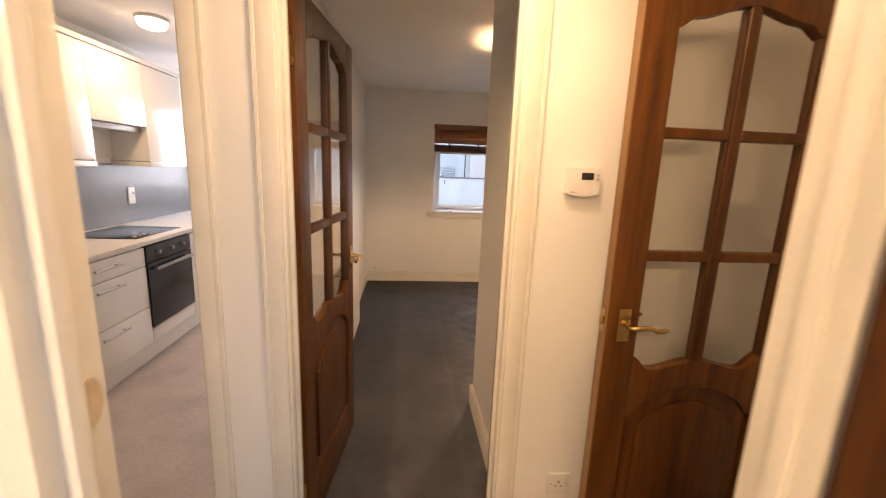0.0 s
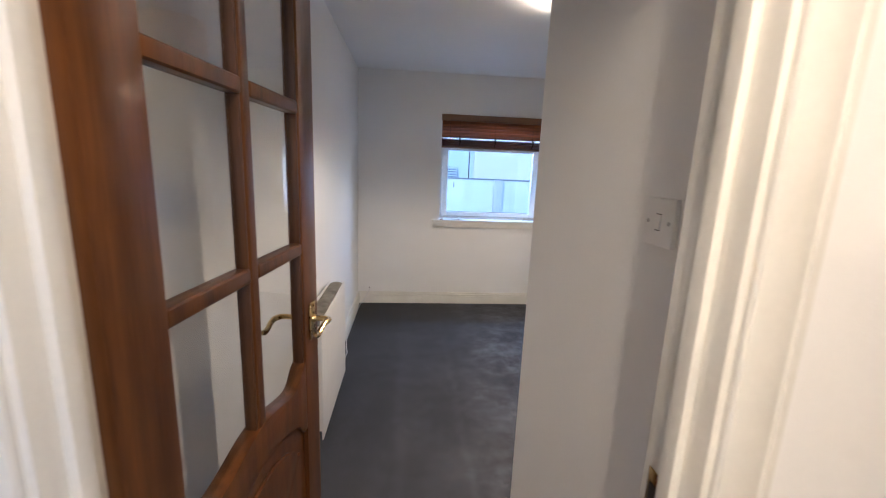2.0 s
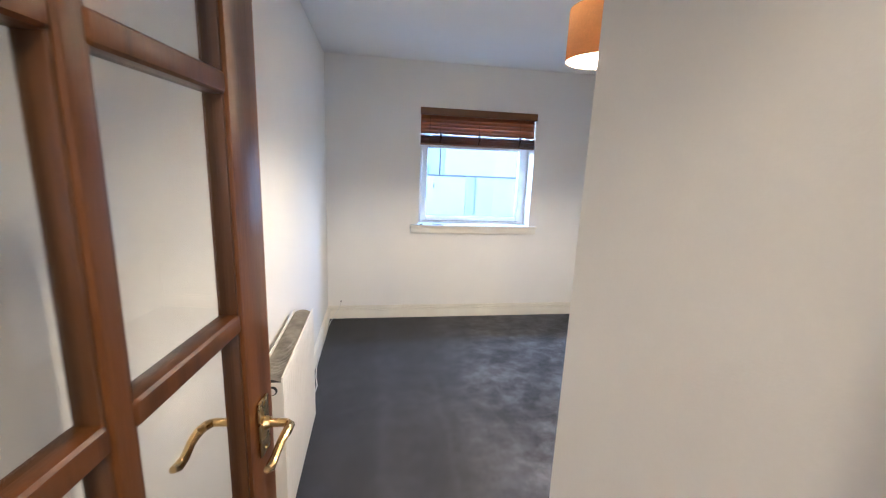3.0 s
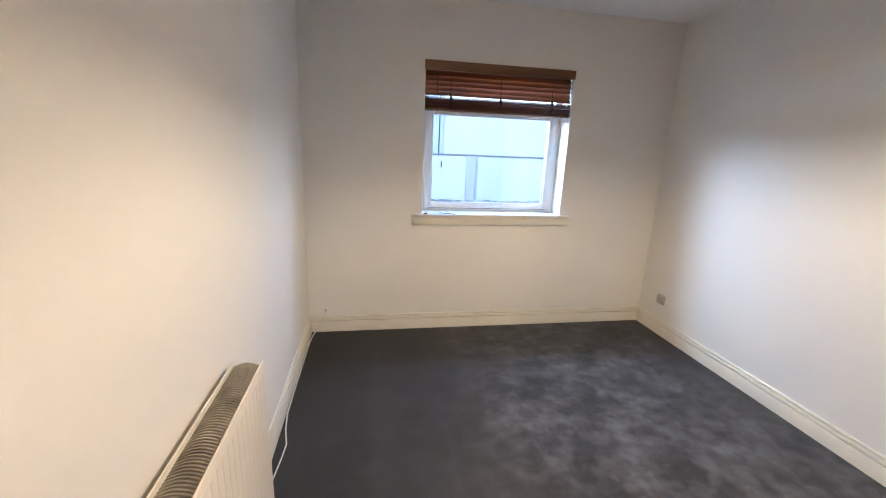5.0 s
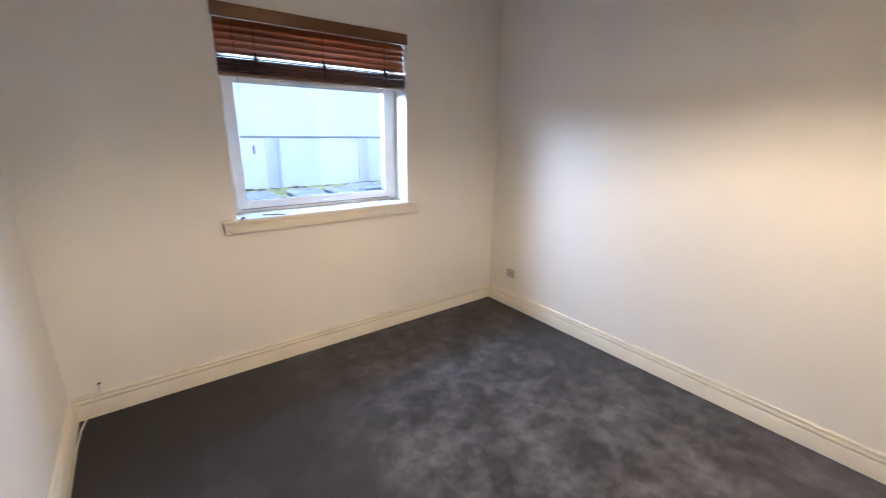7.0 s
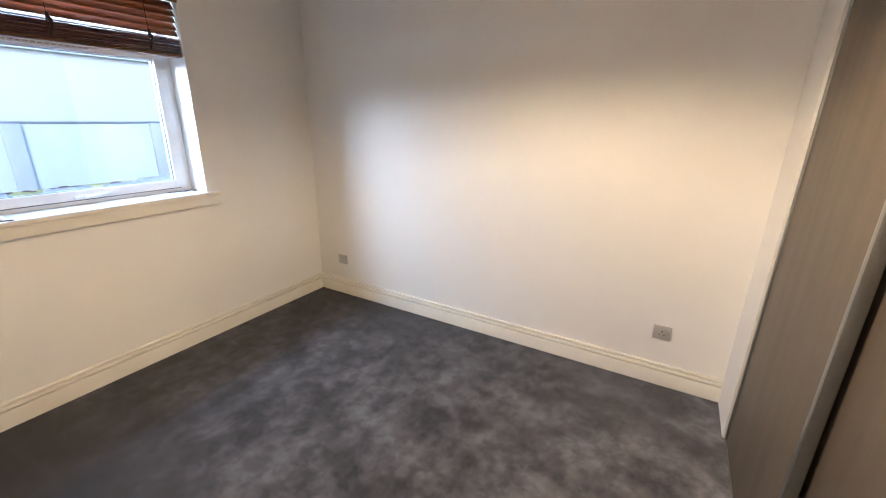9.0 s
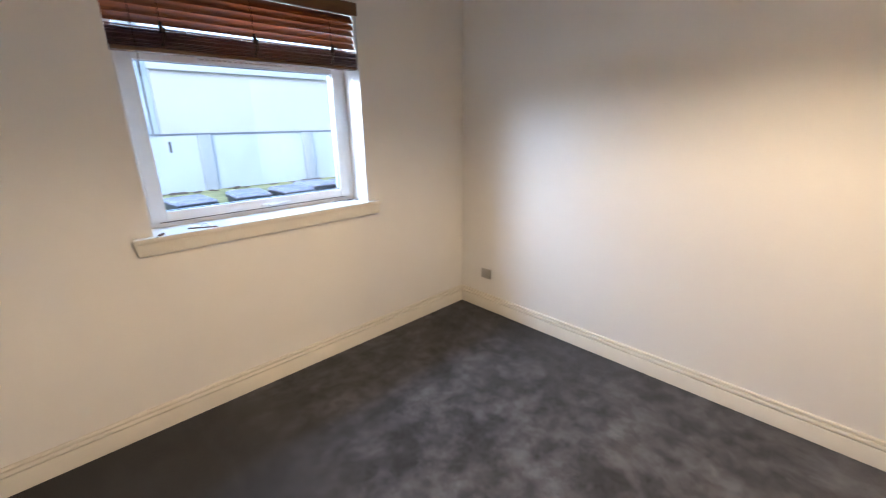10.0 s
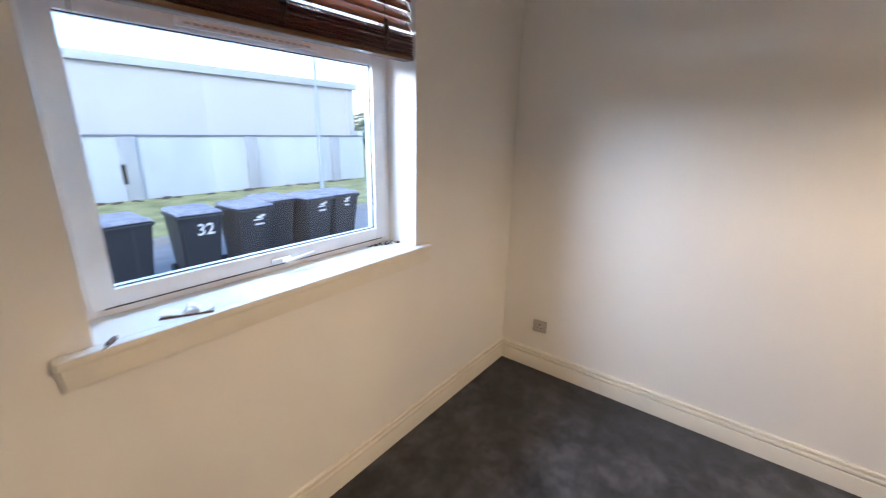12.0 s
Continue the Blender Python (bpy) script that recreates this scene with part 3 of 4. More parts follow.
def socket(m, w, h, mat, label, gangs, dark):
    th = thing("wall_socket", m, label, "socket")
    part("plate", B(-w / 2, w / 2, -0.009, 0, -h / 2, h / 2, bevel=0.003), mat, th)
    for k in range(gangs):
        cx = (k - (gangs - 1) / 2) * 0.062
        bm = B(cx - 0.0035, cx + 0.0035, -0.0095, -0.008, 0.006, 0.014)
        box(bm, cx - 0.015, cx - 0.008, -0.0095, -0.008, -0.012, -0.007)
        box(bm, cx + 0.008, cx + 0.015, -0.0095, -0.008, -0.012, -0.007)
        part("pin_hole", bm, DARK, th)
        part("rocker", B(cx + 0.012, cx + 0.024, -0.0125, -0.008, 0.012, 0.03, bevel=0.0012), dark, th)
    for sx in (-1, 1):
        part("screw", rod(bmesh.new(), (sx * (w / 2 - 0.013), -0.0098, 0), (sx * (w / 2 - 0.013), -0.008, 0), 0.0035, seg=10), STEEL, th)
    return th


socket(pose(1.15, FRONT, 0.305), 0.088, 0.088, PLASTIC, "white single socket low on the hall wall", 1, PLASTIC)
socket(pose(E, 5.34, 0.296, 0, 0, -90), 0.088, 0.075, GREY_PLATE, "grey single socket above the skirting by the corner", 1, GREY_PLATE)
socket(pose(E, 3.008, 0.315, 0, 0, -90), 0.088, 0.08, GREY_PLATE, "grey single socket above the skirting near the wardrobe", 1, GREY_PLATE)

th = thing("light_switch", pose(0.985, 1.945, 1.41, 0, 0, 90), "white light switch plate with two visible screws", "light switch")
# the plate faces west, into the passage
part("plate", B(-0.043, 0.043, 0, 0.009, -0.043, 0.043, bevel=0.003), PLASTIC, th)
part("rocker", B(-0.008, 0.008, 0.008, 0.0125, -0.013, 0.013, bevel=0.0015), PLASTIC, th)
for sx in (-1, 1):
    part("screw", rod(bmesh.new(), (sx * 0.03, 0.008, 0), (sx * 0.03, 0.0098, 0), 0.004, seg=10), STEEL, th)
for dz in (-0.0145, 0.0145):
    part("gap", B(-0.008, 0.008, 0.0085, 0.0096, dz - 0.0008, dz + 0.0008), DARK, th)


def ceiling_lamp(x, y, r, mat, label):
    th = thing("ceiling_lamp", pose(x, y, C), label, "ceiling lamp")
    part("base", lathe(bmesh.new(), [(0.001, 0), (r, 0), (r + 0.004, -0.012), (r, -0.022), (0.001, -0.022)]), PLASTIC, th)
    part("diffuser", lathe(bmesh.new(), [(r - 0.006, -0.018), (r - 0.01, -0.04), (r * 0.8, -0.062), (r * 0.5, -0.074), (r * 0.2, -0.079), (0.001, -0.08)]), mat, th, "glowing opal diffuser")
    return th


def lamp(name, x, y, z, watts, radius):
    d = bpy.data.lights.new(name, "POINT")
    d.energy, d.shadow_soft_size, d.color = watts, radius, WARM
    o = new(name, d)
    o.location = (x, y, z)


ceiling_lamp(0.69, 1.17, 0.14, HALL_GLOW, "round opal ceiling lamp in the hall, lit")
ceiling_lamp(-1.25, 3.535, 0.1, LAMP_GLOW, "round opal ceiling lamp in the kitchen, lit")
for name, x, y, watts in (("hall_lamp", 0.69, 1.17, LAMP_HALL), ("kitchen_lamp", -1.25, 3.535, LAMP_KITCHEN)):
    d = bpy.data.lights.new(name, "AREA")
    d.shape, d.size, d.energy, d.color = "DISK", 0.24, watts, WARM
    new(name, d).location = (x, y, C - 0.085)

lamp("hall_bulb", 0.69, 1.17, C - 0.13, 3.0, 0.045)
# unseen living-room lamp, added to light the hall from behind
ceiling_lamp(-0.1, -1.0, 0.14, LAMP_GLOW, "round opal ceiling lamp added out of view in the living room, lit")
lamp("unseen_living_bulb", -0.1, -1.0, C - 0.2, LAMP_LIVING, 0.09)

# ---------------------------------------------------------------- bedroom: pendant lamp
PX, PY, PZ = 1.43, 3.47, 2.0
th = thing("pendant_lamp", pose(PX, PY, PZ), "lit pendant lamp with an amber drum shade", "pendant lamp")
R, HS = 0.155, 0.21
part("shade", lathe(bmesh.new(), [(R, 0), (R + 0.001, 0.002), (R + 0.001, HS - 0.002), (R, HS), (R - 0.0015, HS - 0.002), (R - 0.0015, 0.002), (R, 0)], 48), SHADE, th, "amber cloth drum")
part("liner", lathe(bmesh.new(), [(R - 0.003, 0.003), (R - 0.003, HS - 0.003)], 48), LINER, th, "white inner lining")
for z in (0.001, HS - 0.001):
    part("ring", tube(bmesh.new(), [(R * math.cos(a), R * math.sin(a), z) for a in [2 * math.pi * k / 32 for k in range(33)]], 0.002, 6), BRASS, th)
bm = bmesh.new()
for k in range(3):
    a = 2 * math.pi * k / 3
    rod(bm, (0.02 * math.cos(a), 0.02 * math.sin(a), 0.165), (R * math.cos(a), R * math.sin(a), HS - 0.004), 0.0016, seg=6)
part("spider", bm, STEEL, th)
part("bulb_holder", rod(bmesh.new(), (0, 0, 0.135), (0, 0, 0.20), 0.019, 0.016), PLASTIC, th)
part("flex", rod(bmesh.new(), (0, 0, 0.195), (0, 0, C - PZ - 0.02), 0.0035, seg=8), CABLE, th)
part("ceiling_rose", lathe(bmesh.new(), [(0.001, C - PZ), (0.05, C - PZ), (0.047, C - PZ - 0.012), (0.02, C - PZ - 0.026), (0.001, C - PZ - 0.028)], 24), PLASTIC, th)
g = part("bulb", lathe(bmesh.new(), [(0.014, 0.135), (0.016, 0.115), (0.028, 0.085), (0.031, 0.066), (0.026, 0.046), (0.014, 0.036), (0.001, 0.034)], 20), glowing("lit_bulb", (1.0, 0.8, 0.55), 9.0), th, "lit bulb")
g.visible_shadow = False
lamp("bedroom_bulb", PX, PY, PZ + 0.066, LAMP_BEDROOM * 0.45, 0.03)
# the bulb's opaque base sends most of its light downwards
d = bpy.data.lights.new("bedroom_bulb_down", "SPOT")
d.energy, d.shadow_soft_size, d.color, d.spot_size, d.spot_blend = LAMP_BEDROOM * 0.73, 0.03, WARM, radians(180), 0.2
new("bedroom_bulb_down", d).location = (PX, PY, PZ + 0.066)

# ---------------------------------------------------------------- bedroom: window
th = thing("window_1", pose(0, 0, 0), "white plastic framed window with a clear pane", "window", kind="structure")
FY = N + 0.165                # inner face of the frame


def rect_frame(bm, x0, x1, z0, z1, w, y0, y1, bevel=0.004, wb=None):
    wb = wb or w
    box(bm, x0, x0 + w, y0, y1, z0, z1, bevel)
    box(bm, x1 - w, x1, y0, y1, z0, z1, bevel)
    box(bm, x0 + w - 0.001, x1 - w + 0.001, y0, y1, z0, z0 + wb, bevel)
    box(bm, x0 + w - 0.001, x1 - w + 0.001, y0, y1, z1 - w, z1, bevel)
    return bm


part("window_frame", rect_frame(bmesh.new(), WX0 - 0.012, WX1 + 0.012, 0.94, WZ1 + 0.012, 0.059, FY, FY + 0.07), UPVC, th)
part("sash", rect_frame(bmesh.new(), WX0 + 0.03, WX1 - 0.03, 0.975, 1.76, 0.062, FY - 0.01, FY + 0.045, 0.006, 0.05), UPVC, th, "opening white sash")
part("transom", B(WX0 + 0.046, WX1 - 0.046, FY - 0.002, FY + 0.06, 1.755, 1.80, bevel=0.004), UPVC, th)
part("gasket", rect_frame(bmesh.new(), WX0 + 0.0905, WX1 - 0.0905, 1.0235, 1.7, 0.004, FY + 0.006, FY + 0.012, 0), GASKET, th, "black rubber gasket")
part("gasket", B(WX0 + 0.06, WX1 - 0.06, FY - 0.0112, FY - 0.006, 0.974, 0.977), GASKET, th, "dark gap under the sash")
g = part("pane", B(WX0 + 0.09, WX1 - 0.09, FY + 0.012, FY + 0.016, 1.02, 1.70), WINDOW_PANE, th, "clear window pane")
g.visible_shadow = False
g = part("pane", B(WX0 + 0.045, WX1 - 0.045, FY + 0.022, FY + 0.026, 1.80, WZ1 - 0.045), PANE, th, "clear top pane behind the blind")
g.visible_shadow = False
bm = B(1.40, 1.47, FY - 0.03, FY - 0.016, 0.984, 1.002, bevel=0.003)
tube(bm, [(1.44, FY - 0.028, 0.993), (1.44, FY - 0.05, 0.993), (1.47, FY - 0.055, 0.998), (1.55, FY - 0.05, 1.003)], [0.007, 0.007, 0.007, 0.005], 8)
part("window_handle", bm, UPVC, th, "white window handle")
bm = B(1.20, 1.63, FY - 0.03, FY - 0.015, 1.707, 1.727, bevel=0.003)
part("trickle_vent", bm, UPVC, th, "white slotted vent")
bm = bmesh.new()
for k in range(16):
    box(bm, 1.215 + k * 0.025, 1.233 + k * 0.025, FY - 0.0312, FY - 0.029, 1.714, 1.72)
part("vent_slot", bm, GREY_PLATE, th)
part("window_sill", B(WX0 - 0.078, WX1 + 0.078, N - 0.04, N - 0.001, 0.930, 0.952, bevel=0.005), SKIRT, th, "cream painted sill nosing")
part("sill_top", B(WX0 - 0.07, WX1 + 0.07, N - 0.0385, N - 0.0045, 0.9505, 0.9535, bevel=0.001), UPVC, th, "white top of the sill")
part("sill_board", B(WX0 + 0.001, WX1 - 0.001, N - 0.004, FY + 0.002, 0.927, 0.9535, bevel=0.001), UPVC, th, "white sill board")
bm = bmesh.new()
slab(bm, [(WX0 - 0.074, 0.931), (WX1 + 0.074, 0.931), (WX1 + 0.07, 0.872), (WX0 - 0.07, 0.872)], N - 0.027, N - 0.001, 0.004)
part("sill_moulding", bm, SKIRT, th)
part("outer_sill", B(WX0 - 0.05, WX1 + 0.05, N + 0.225, N + 0.38, 0.90, 0.945, bevel=0.006), CONCRETE, th)

# neither is in view; the living room one is added to let daylight in
for name, (x0, x1, z0, z1), y in (("window_2", KW, N + 0.2), ("window_3", LW, -2.66)):
    other = thing(name, pose(0, 0, 0), "white plastic framed window", "window", kind="structure")
    part("window_frame", rect_frame(bmesh.new(), x0 + 0.002, x1 - 0.002, z0 + 0.002, z1 - 0.002, 0.06, y - 0.03, y + 0.03), UPVC, other)
    g = part("pane", B(x0 + 0.06, x1 - 0.06, y - 0.002, y + 0.002, z0 + 0.06, z1 - 0.06), PANE, other)
    g.visible_shadow = False

tagged(new("glass_sticker", mesh_of("glass_sticker", B(1.028, 1.038, FY + 0.0095, FY + 0.0117, 1.298, 1.35), DARK)), "small dark sticker on the window pane", "sticker")
th = thing("folded_paper", pose(1.075, 5.625, 0.9535, 0, 0, -26) @ Matrix.Scale(0.98, 4), "creased white paper with a dark edge lying on the sill", "paper")
bm = slab(bmesh.new(), [(-0.062, 0.012), (-0.03, 0.006), (0.0, 0.0006), (0.04, 0.003), (0.065, 0.011), (0.065, 0.0125), (0.04, 0.0045), (0.0, 0.002), (-0.03, 0.0075), (-0.062, 0.0135)], -0.022, 0.022)
part("sheet", bm, PAPER, th)
part("fold", slab(bmesh.new(), [(-0.014, 0.003), (0.004, 0.024), (0.02, 0.019), (0.032, 0.005), (0.03, 0.0035), (0.018, 0.0165), (0.004, 0.021), (-0.012, 0.0025)], -0.012, 0.02), PAPER, th)
part("dark_edge", B(-0.064, 0.066, -0.026, -0.0222, 0.0, 0.0045), BROWN, th)
th = thing("small_clip", pose(0.893, 5.582, 0.9535, 0, 0, 52), "small brown clip lying on the sill", "clip")
part("body", B(-0.018, 0.02, -0.005, 0.005, 0, 0.009, bevel=0.002), BROWN, th)
part("tip", B(-0.032, -0.018, -0.003, 0.003, 0, 0.004, bevel=0.001), STEEL, th)
th = thing("sill_debris", pose(1.93, 5.69, 0.9535), "dark crumbs of dirt in the sill's corner", "dirt", kind="stuff")
bm = bmesh.new()
for k in range(46):
    q = random.random() ** 2
    x, y = 0.06 - 0.16 * q, 0.055 - 0.06 * random.random() * (1 - q)
    s = 0.002 + 0.004 * random.random()
    bmesh.ops.create_icosphere(bm, subdivisions=1, radius=s, matrix=Matrix.Translation((x, y, s * 0.4)) @ Matrix.Diagonal((1.8, 1, 0.5, 1)))
part("crumbs", bm, GRIME, th)

# ---------------------------------------------------------------- bedroom: wooden venetian blind
th = thing("venetian_blind", pose(0, 0, 0), "stained wooden venetian blind, partly raised in the window", "blind")
BX0, BX1, BY = WX0 + 0.004, WX1 - 0.004, N + 0.035
part("valance", B(WX0 - 0.006, WX1 - 0.002, N - 0.022, N - 0.004, 1.985, 2.05, bevel=0.005), VALANCE, th, "mid-brown wooden valance")
part("headrail", B(BX0, BX1, N + 0.012, N + 0.058, 2.0, 2.04, bevel=0.002), DARK, th)


def slat_mesh(tilt, thick):
    bm = slab(bmesh.new(), [(y, z * thick) for y, z in ((-0.025, -0.001), (-0.012, 0.0012), (0, 0.0018), (0.012, 0.0012), (0.025, -0.001), (0.012, -0.0016), (0, -0.0011), (-0.012, -0.0016))], BX0, BX1, axes="yzx")
    bmesh.ops.rotate(bm, verts=bm.verts, cent=(0, 0, 0), matrix=Matrix.Rotation(radians(tilt), 3, "X"))
    return mesh_of("slat", bm, BLIND)


tilted, flat = slat_mesh(57, 1.0), slat_mesh(2, 2.1)
slats = [(z, tilted) for z in (1.972, 1.939, 1.906, 1.873, 1.842)] + [(1.736 + 0.0063 * k, flat) for k in range(11)] + [(1.809, flat)]
for z, me in slats:
    o = new("slat", me)
    o.parent = th
    o.location = (0, BY + random.uniform(-0.002, 0.002), z + random.uniform(-0.0012, 0.0012))
    o.rotation_euler = (radians(random.uniform(-1.5, 1.5)), radians(random.uniform(-0.12, 0.12)), 0)
part("bottom_rail", B(BX0, BX1, BY - 0.026, BY + 0.026, 1.714, 1.731, bevel=0.005), VALANCE, th)
for x in (WX0 + 0.19, (WX0 + WX1) / 2, WX1 - 0.16):
    for dy in (-0.027, 0.027):
        part("ladder_cord", rod(bmesh.new(), (x, BY + dy, 1.73), (x, BY + dy, 2.0), 0.0011, seg=6), CORD, th)
    bm = rod(bmesh.new(), (x, BY - 0.031, 1.79), (x, BY - 0.031, 1.832), 0.010, 0.006, seg=10)
    tube(bm, [(x, BY - 0.03, 1.82), (x + 0.012, BY - 0.033, 1.805), (x + 0.006, BY - 0.034, 1.775), (x - 0.008, BY - 0.032, 1.74)], 0.004, 6)
    part("cord_knot", bm, CORD, th, "bunched dark ladder cord")
part("tilt_cord", tube(bmesh.new(), [(WX0 + 0.088, BY - 0.03, 1.99), (WX0 + 0.089, BY - 0.032, 1.75), (WX0 + 0.087, BY - 0.03, 1.62)], 0.0012, 6), CORD, th)

# ---------------------------------------------------------------- bedroom: radiator
th = thing("radiator", pose(0.0, 3.47, 0), "cream double panel radiator on the wall behind the door", "radiator")
Y0, Y1, Z0, Z1 = -0.35, 0.375, 0.11, 0.745
for x0, x1 in ((0.118, 0.127), (0.028, 0.034)):
    bm = B(x0, x1, Y0, Y1, Z0, Z1, bevel=0.005)
    part("panel", bm, RAD, th, "cream pressed steel panel")
flute = mesh_of("flute", B(0.1265, 0.1275, -0.009, 0.009, Z0 + 0.03, Z1 - 0.03, bevel=0.0008, seg=1), RAD)
for k in range(19):
    o = new("flute", flute)
    o.parent = th
    o.location = (0, Y0 + 0.03 + k * (Y1 - Y0 - 0.06) / 18, 0)
for y in (Y0, Y1 - 0.006):
    part("end_cover", B(0.03, 0.125, y, y + 0.006, Z0 + 0.05, Z1 - 0.02, bevel=0.002), RAD, th)
bm = bmesh.new()
arch = [(0.034 + 0.0842 * q, Z1 - 0.014 + 0.014 * math.sin(math.pi * q)) for q in [i / 6 for i in range(7)]]
for k in range(64):
    y = Y0 + 0.014 + k * (Y1 - Y0 - 0.028) / 63
    slab(bm, arch + [(x, z - 0.012) for x, z in reversed(arch)], y - 0.0013, y + 0.0013)
part("grille", bm, GRILLE, th, "slotted top grille with shade painted in, slightly arched")
# one dark block: the shade between the fins is put into its colour
part("convector", B(0.036, 0.116, Y0 + 0.012, Y1 - 0.012, Z0 + 0.06, Z1 - 0.045), DARK, th, "convector block, darkened for the shade inside")
bm = rod(bmesh.new(), (0.088, Y0 - 0.008, Z1 - 0.05), (0.088, Y0 + 0.002, Z1 - 0.05), 0.0125, seg=16)
part("plug", bm, CHROME, th, "chrome air vent plug")
part("plug_socket", rod(bmesh.new(), (0.088, Y0 - 0.0025, Z1 - 0.05), (0.088, Y0 + 0.001, Z1 - 0.05), 0.018, seg=16), DARK, th)
for y, sgn in ((Y0, -1), (Y1, 1)):
    bm = tube(bmesh.new(), [(0.088, y, 0.16), (0.088, y + sgn * 0.04, 0.16), (0.088, y + sgn * 0.05, 0.15), (0.088, y + sgn * 0.05, 0.0)], 0.0075, 10)
    rod(bm, (0.088, y + sgn * 0.05, 0.15), (0.088, y + sgn * 0.05, 0.2), 0.014, 0.011)
    part("valve", bm, CHROME, th, "chrome valve and pipe")
for y in (-0.2, 0.2):
    part("bracket", B(0.0, 0.03, y - 0.015, y + 0.015, Z0 + 0.1, Z1 - 0.1), RAD, th)

# loose white cable along the west skirting, out of the wall by the corner
bm = tube(bmesh.new(), [(0.045, 4.0, 0.006), (0.05, 4.12, 0.006), (0.062, 4.25, 0.006), (0.066, 4.33, 0.007), (0.045, 4.42, 0.02), (0.03, 4.55, 0.024), (0.026, 4.8, 0.012), (0.027, 5.1, 0.010),
                        (0.026, 5.35, 0.010), (0.034, 5.48, 0.012), (0.062, 5.565, 0.035), (0.10, 5.58, 0.1), (0.122, 5.586, 0.15), (0.124, 5.599, 0.172)], 0.0038, 8)
th = thing("loose_cable", pose(0, 0, 0), "loose white cable along the skirting and out of the wall", "cable")
part("wire", bm, CABLE, th)
part("cable_hole", rod(bmesh.new(), (0.124, N - 0.004, 0.174), (0.124, N - 0.0005, 0.174), 0.007, seg=12), DARK, th, "dark hole in the wall")

# ---------------------------------------------------------------- bedroom: sliding wardrobe
th = thing("sliding_wardrobe", pose(1.075, 2.69, 0), "built-in wardrobe with two plain taupe sliding doors", "wardrobe")
part("top_track", B(0.0, 1.498, -0.09, -0.004, C - 0.06, C - 0.001, bevel=0.002), ALU, th)
part("floor_track", B(0.0, 1.498, -0.085, -0.012, 0.0, 0.012, bevel=0.002), ALU, th)
for name, x0, x1, y in (("near", 0.003, 0.77, -0.072), ("far", 0.70, 1.482, -0.030)):
    leaf = part("sliding_door", B(x0 + 0.02, x1 - 0.02, y, y + 0.018, 0.014, C - 0.062), LAMINATE, th, "taupe laminate sliding door")
    for a in (x0, x1 - 0.022):
        part("edge_profile", B(a, a + 0.022, y - 0.006, y + 0.024, 0.013, C - 0.061, bevel=0.003), ALU, leaf, "grey metal edge")
# dark strip put in for the shadow gap beside the return
part("gap_strip", B(1.484, 1.498, -0.09, -0.02, 0.0, C - 0.06, bevel=0.002), DARK, th, "dark strip for the shadow gap at the wall return")
part("carcass", B(0.002, 1.496, -0.59, -0.10, 0.0, C - 0.002), DARK, th)

# ---------------------------------------------------------------- kitchen
KX = -1.33                    # plane of the cabinet fronts


def bar_handle(parent, p0, p1, out):
    """A straight steel bar on two short posts; out points away from the front."""
    p0, p1, out = Vector(p0), Vector(p1), Vector(out)
    d = (p1 - p0) * 0.12
    bm = rod(bmesh.new(), p0 + out, p1 + out, 0.006, seg=10)
    rod(bm, p0 + d, p0 + d + out, 0.0045, seg=8)
    rod(bm, p1 - d, p1 - d + out, 0.0045, seg=8)
    part("handle", bm, STEEL, parent, "brushed steel bar handle")


th = thing("drawer_unit", pose(KX, 2.52, 0), "white gloss kitchen unit with three drawers", "kitchen unit")
part("body", B(-0.57, -0.02, 0.002, 0.796, 0.15, 0.886), WHITE_GLOSS, th)
part("plinth", B(-0.07, -0.045, 0.0, 1.98, 0.0, 0.15, bevel=0.002), WHITE_GLOSS, th, "white plinth")
for z0, z1 in ((0.735, 0.868), (0.43, 0.73), (0.155, 0.425)):
    d = part("drawer", B(-0.02, 0, 0.004, 0.796, z0, z1, bevel=0.002), WHITE_GLOSS, th, "white gloss drawer front")
    hz = z1 - 0.055
    bar_handle(d, (0, 0.29, hz), (0, 0.53, hz), (0.03, 0, 0))
th = thing("oven", pose(KX, 3.32, 0), "black glass built-in oven under the hob", "oven")
part("body", B(-0.55, -0.01, 0.004, 0.592, 0.26, 0.88), DARK, th)
part("oven_door", B(-0.012, 0.012, 0.004, 0.592, 0.265, 0.745, bevel=0.003), BLACK_GLASS, th, "black glass oven door")
part("control_panel", B(-0.012, 0.01, 0.004, 0.592, 0.752, 0.87, bevel=0.002), DARK, th, "dark control panel")
for y in (0.13, 0.30, 0.46):
    part("knob", rod(bmesh.new(), (0.01, y, 0.815), (0.034, y, 0.815), 0.018, 0.015, seg=18), STEEL, th, "steel knob")
bm = B(0.04, 0.055, 0.05, 0.545, 0.69, 0.715, bevel=0.005)
for y in (0.08, 0.515):
    box(bm, 0.01, 0.042, y - 0.008, y + 0.008, 0.695, 0.71)
part("oven_handle", bm, STEEL, th, "steel door handle")
part("trim_strip", B(-0.008, 0.013, 0.004, 0.592, 0.255, 0.264), STEEL, th)
th = thing("oven_housing", pose(KX, 3.32, 0), "white gloss housing below the oven", "kitchen unit")
part("lower_panel", B(-0.02, 0, 0.002, 0.596, 0.155, 0.252, bevel=0.002), WHITE_GLOSS, th)
th = thing("base_unit", pose(KX, 3.92, 0), "white gloss kitchen base unit", "kitchen unit")
part("body", B(-0.57, -0.02, 0.002, 0.58, 0.15, 0.886), WHITE_GLOSS, th)
d = part("door", B(-0.02, 0, 0.004, 0.576, 0.155, 0.868, bevel=0.002), WHITE_GLOSS, th)
bar_handle(d, (0, 0.05, 0.55), (0, 0.05, 0.79), (0.03, 0, 0))
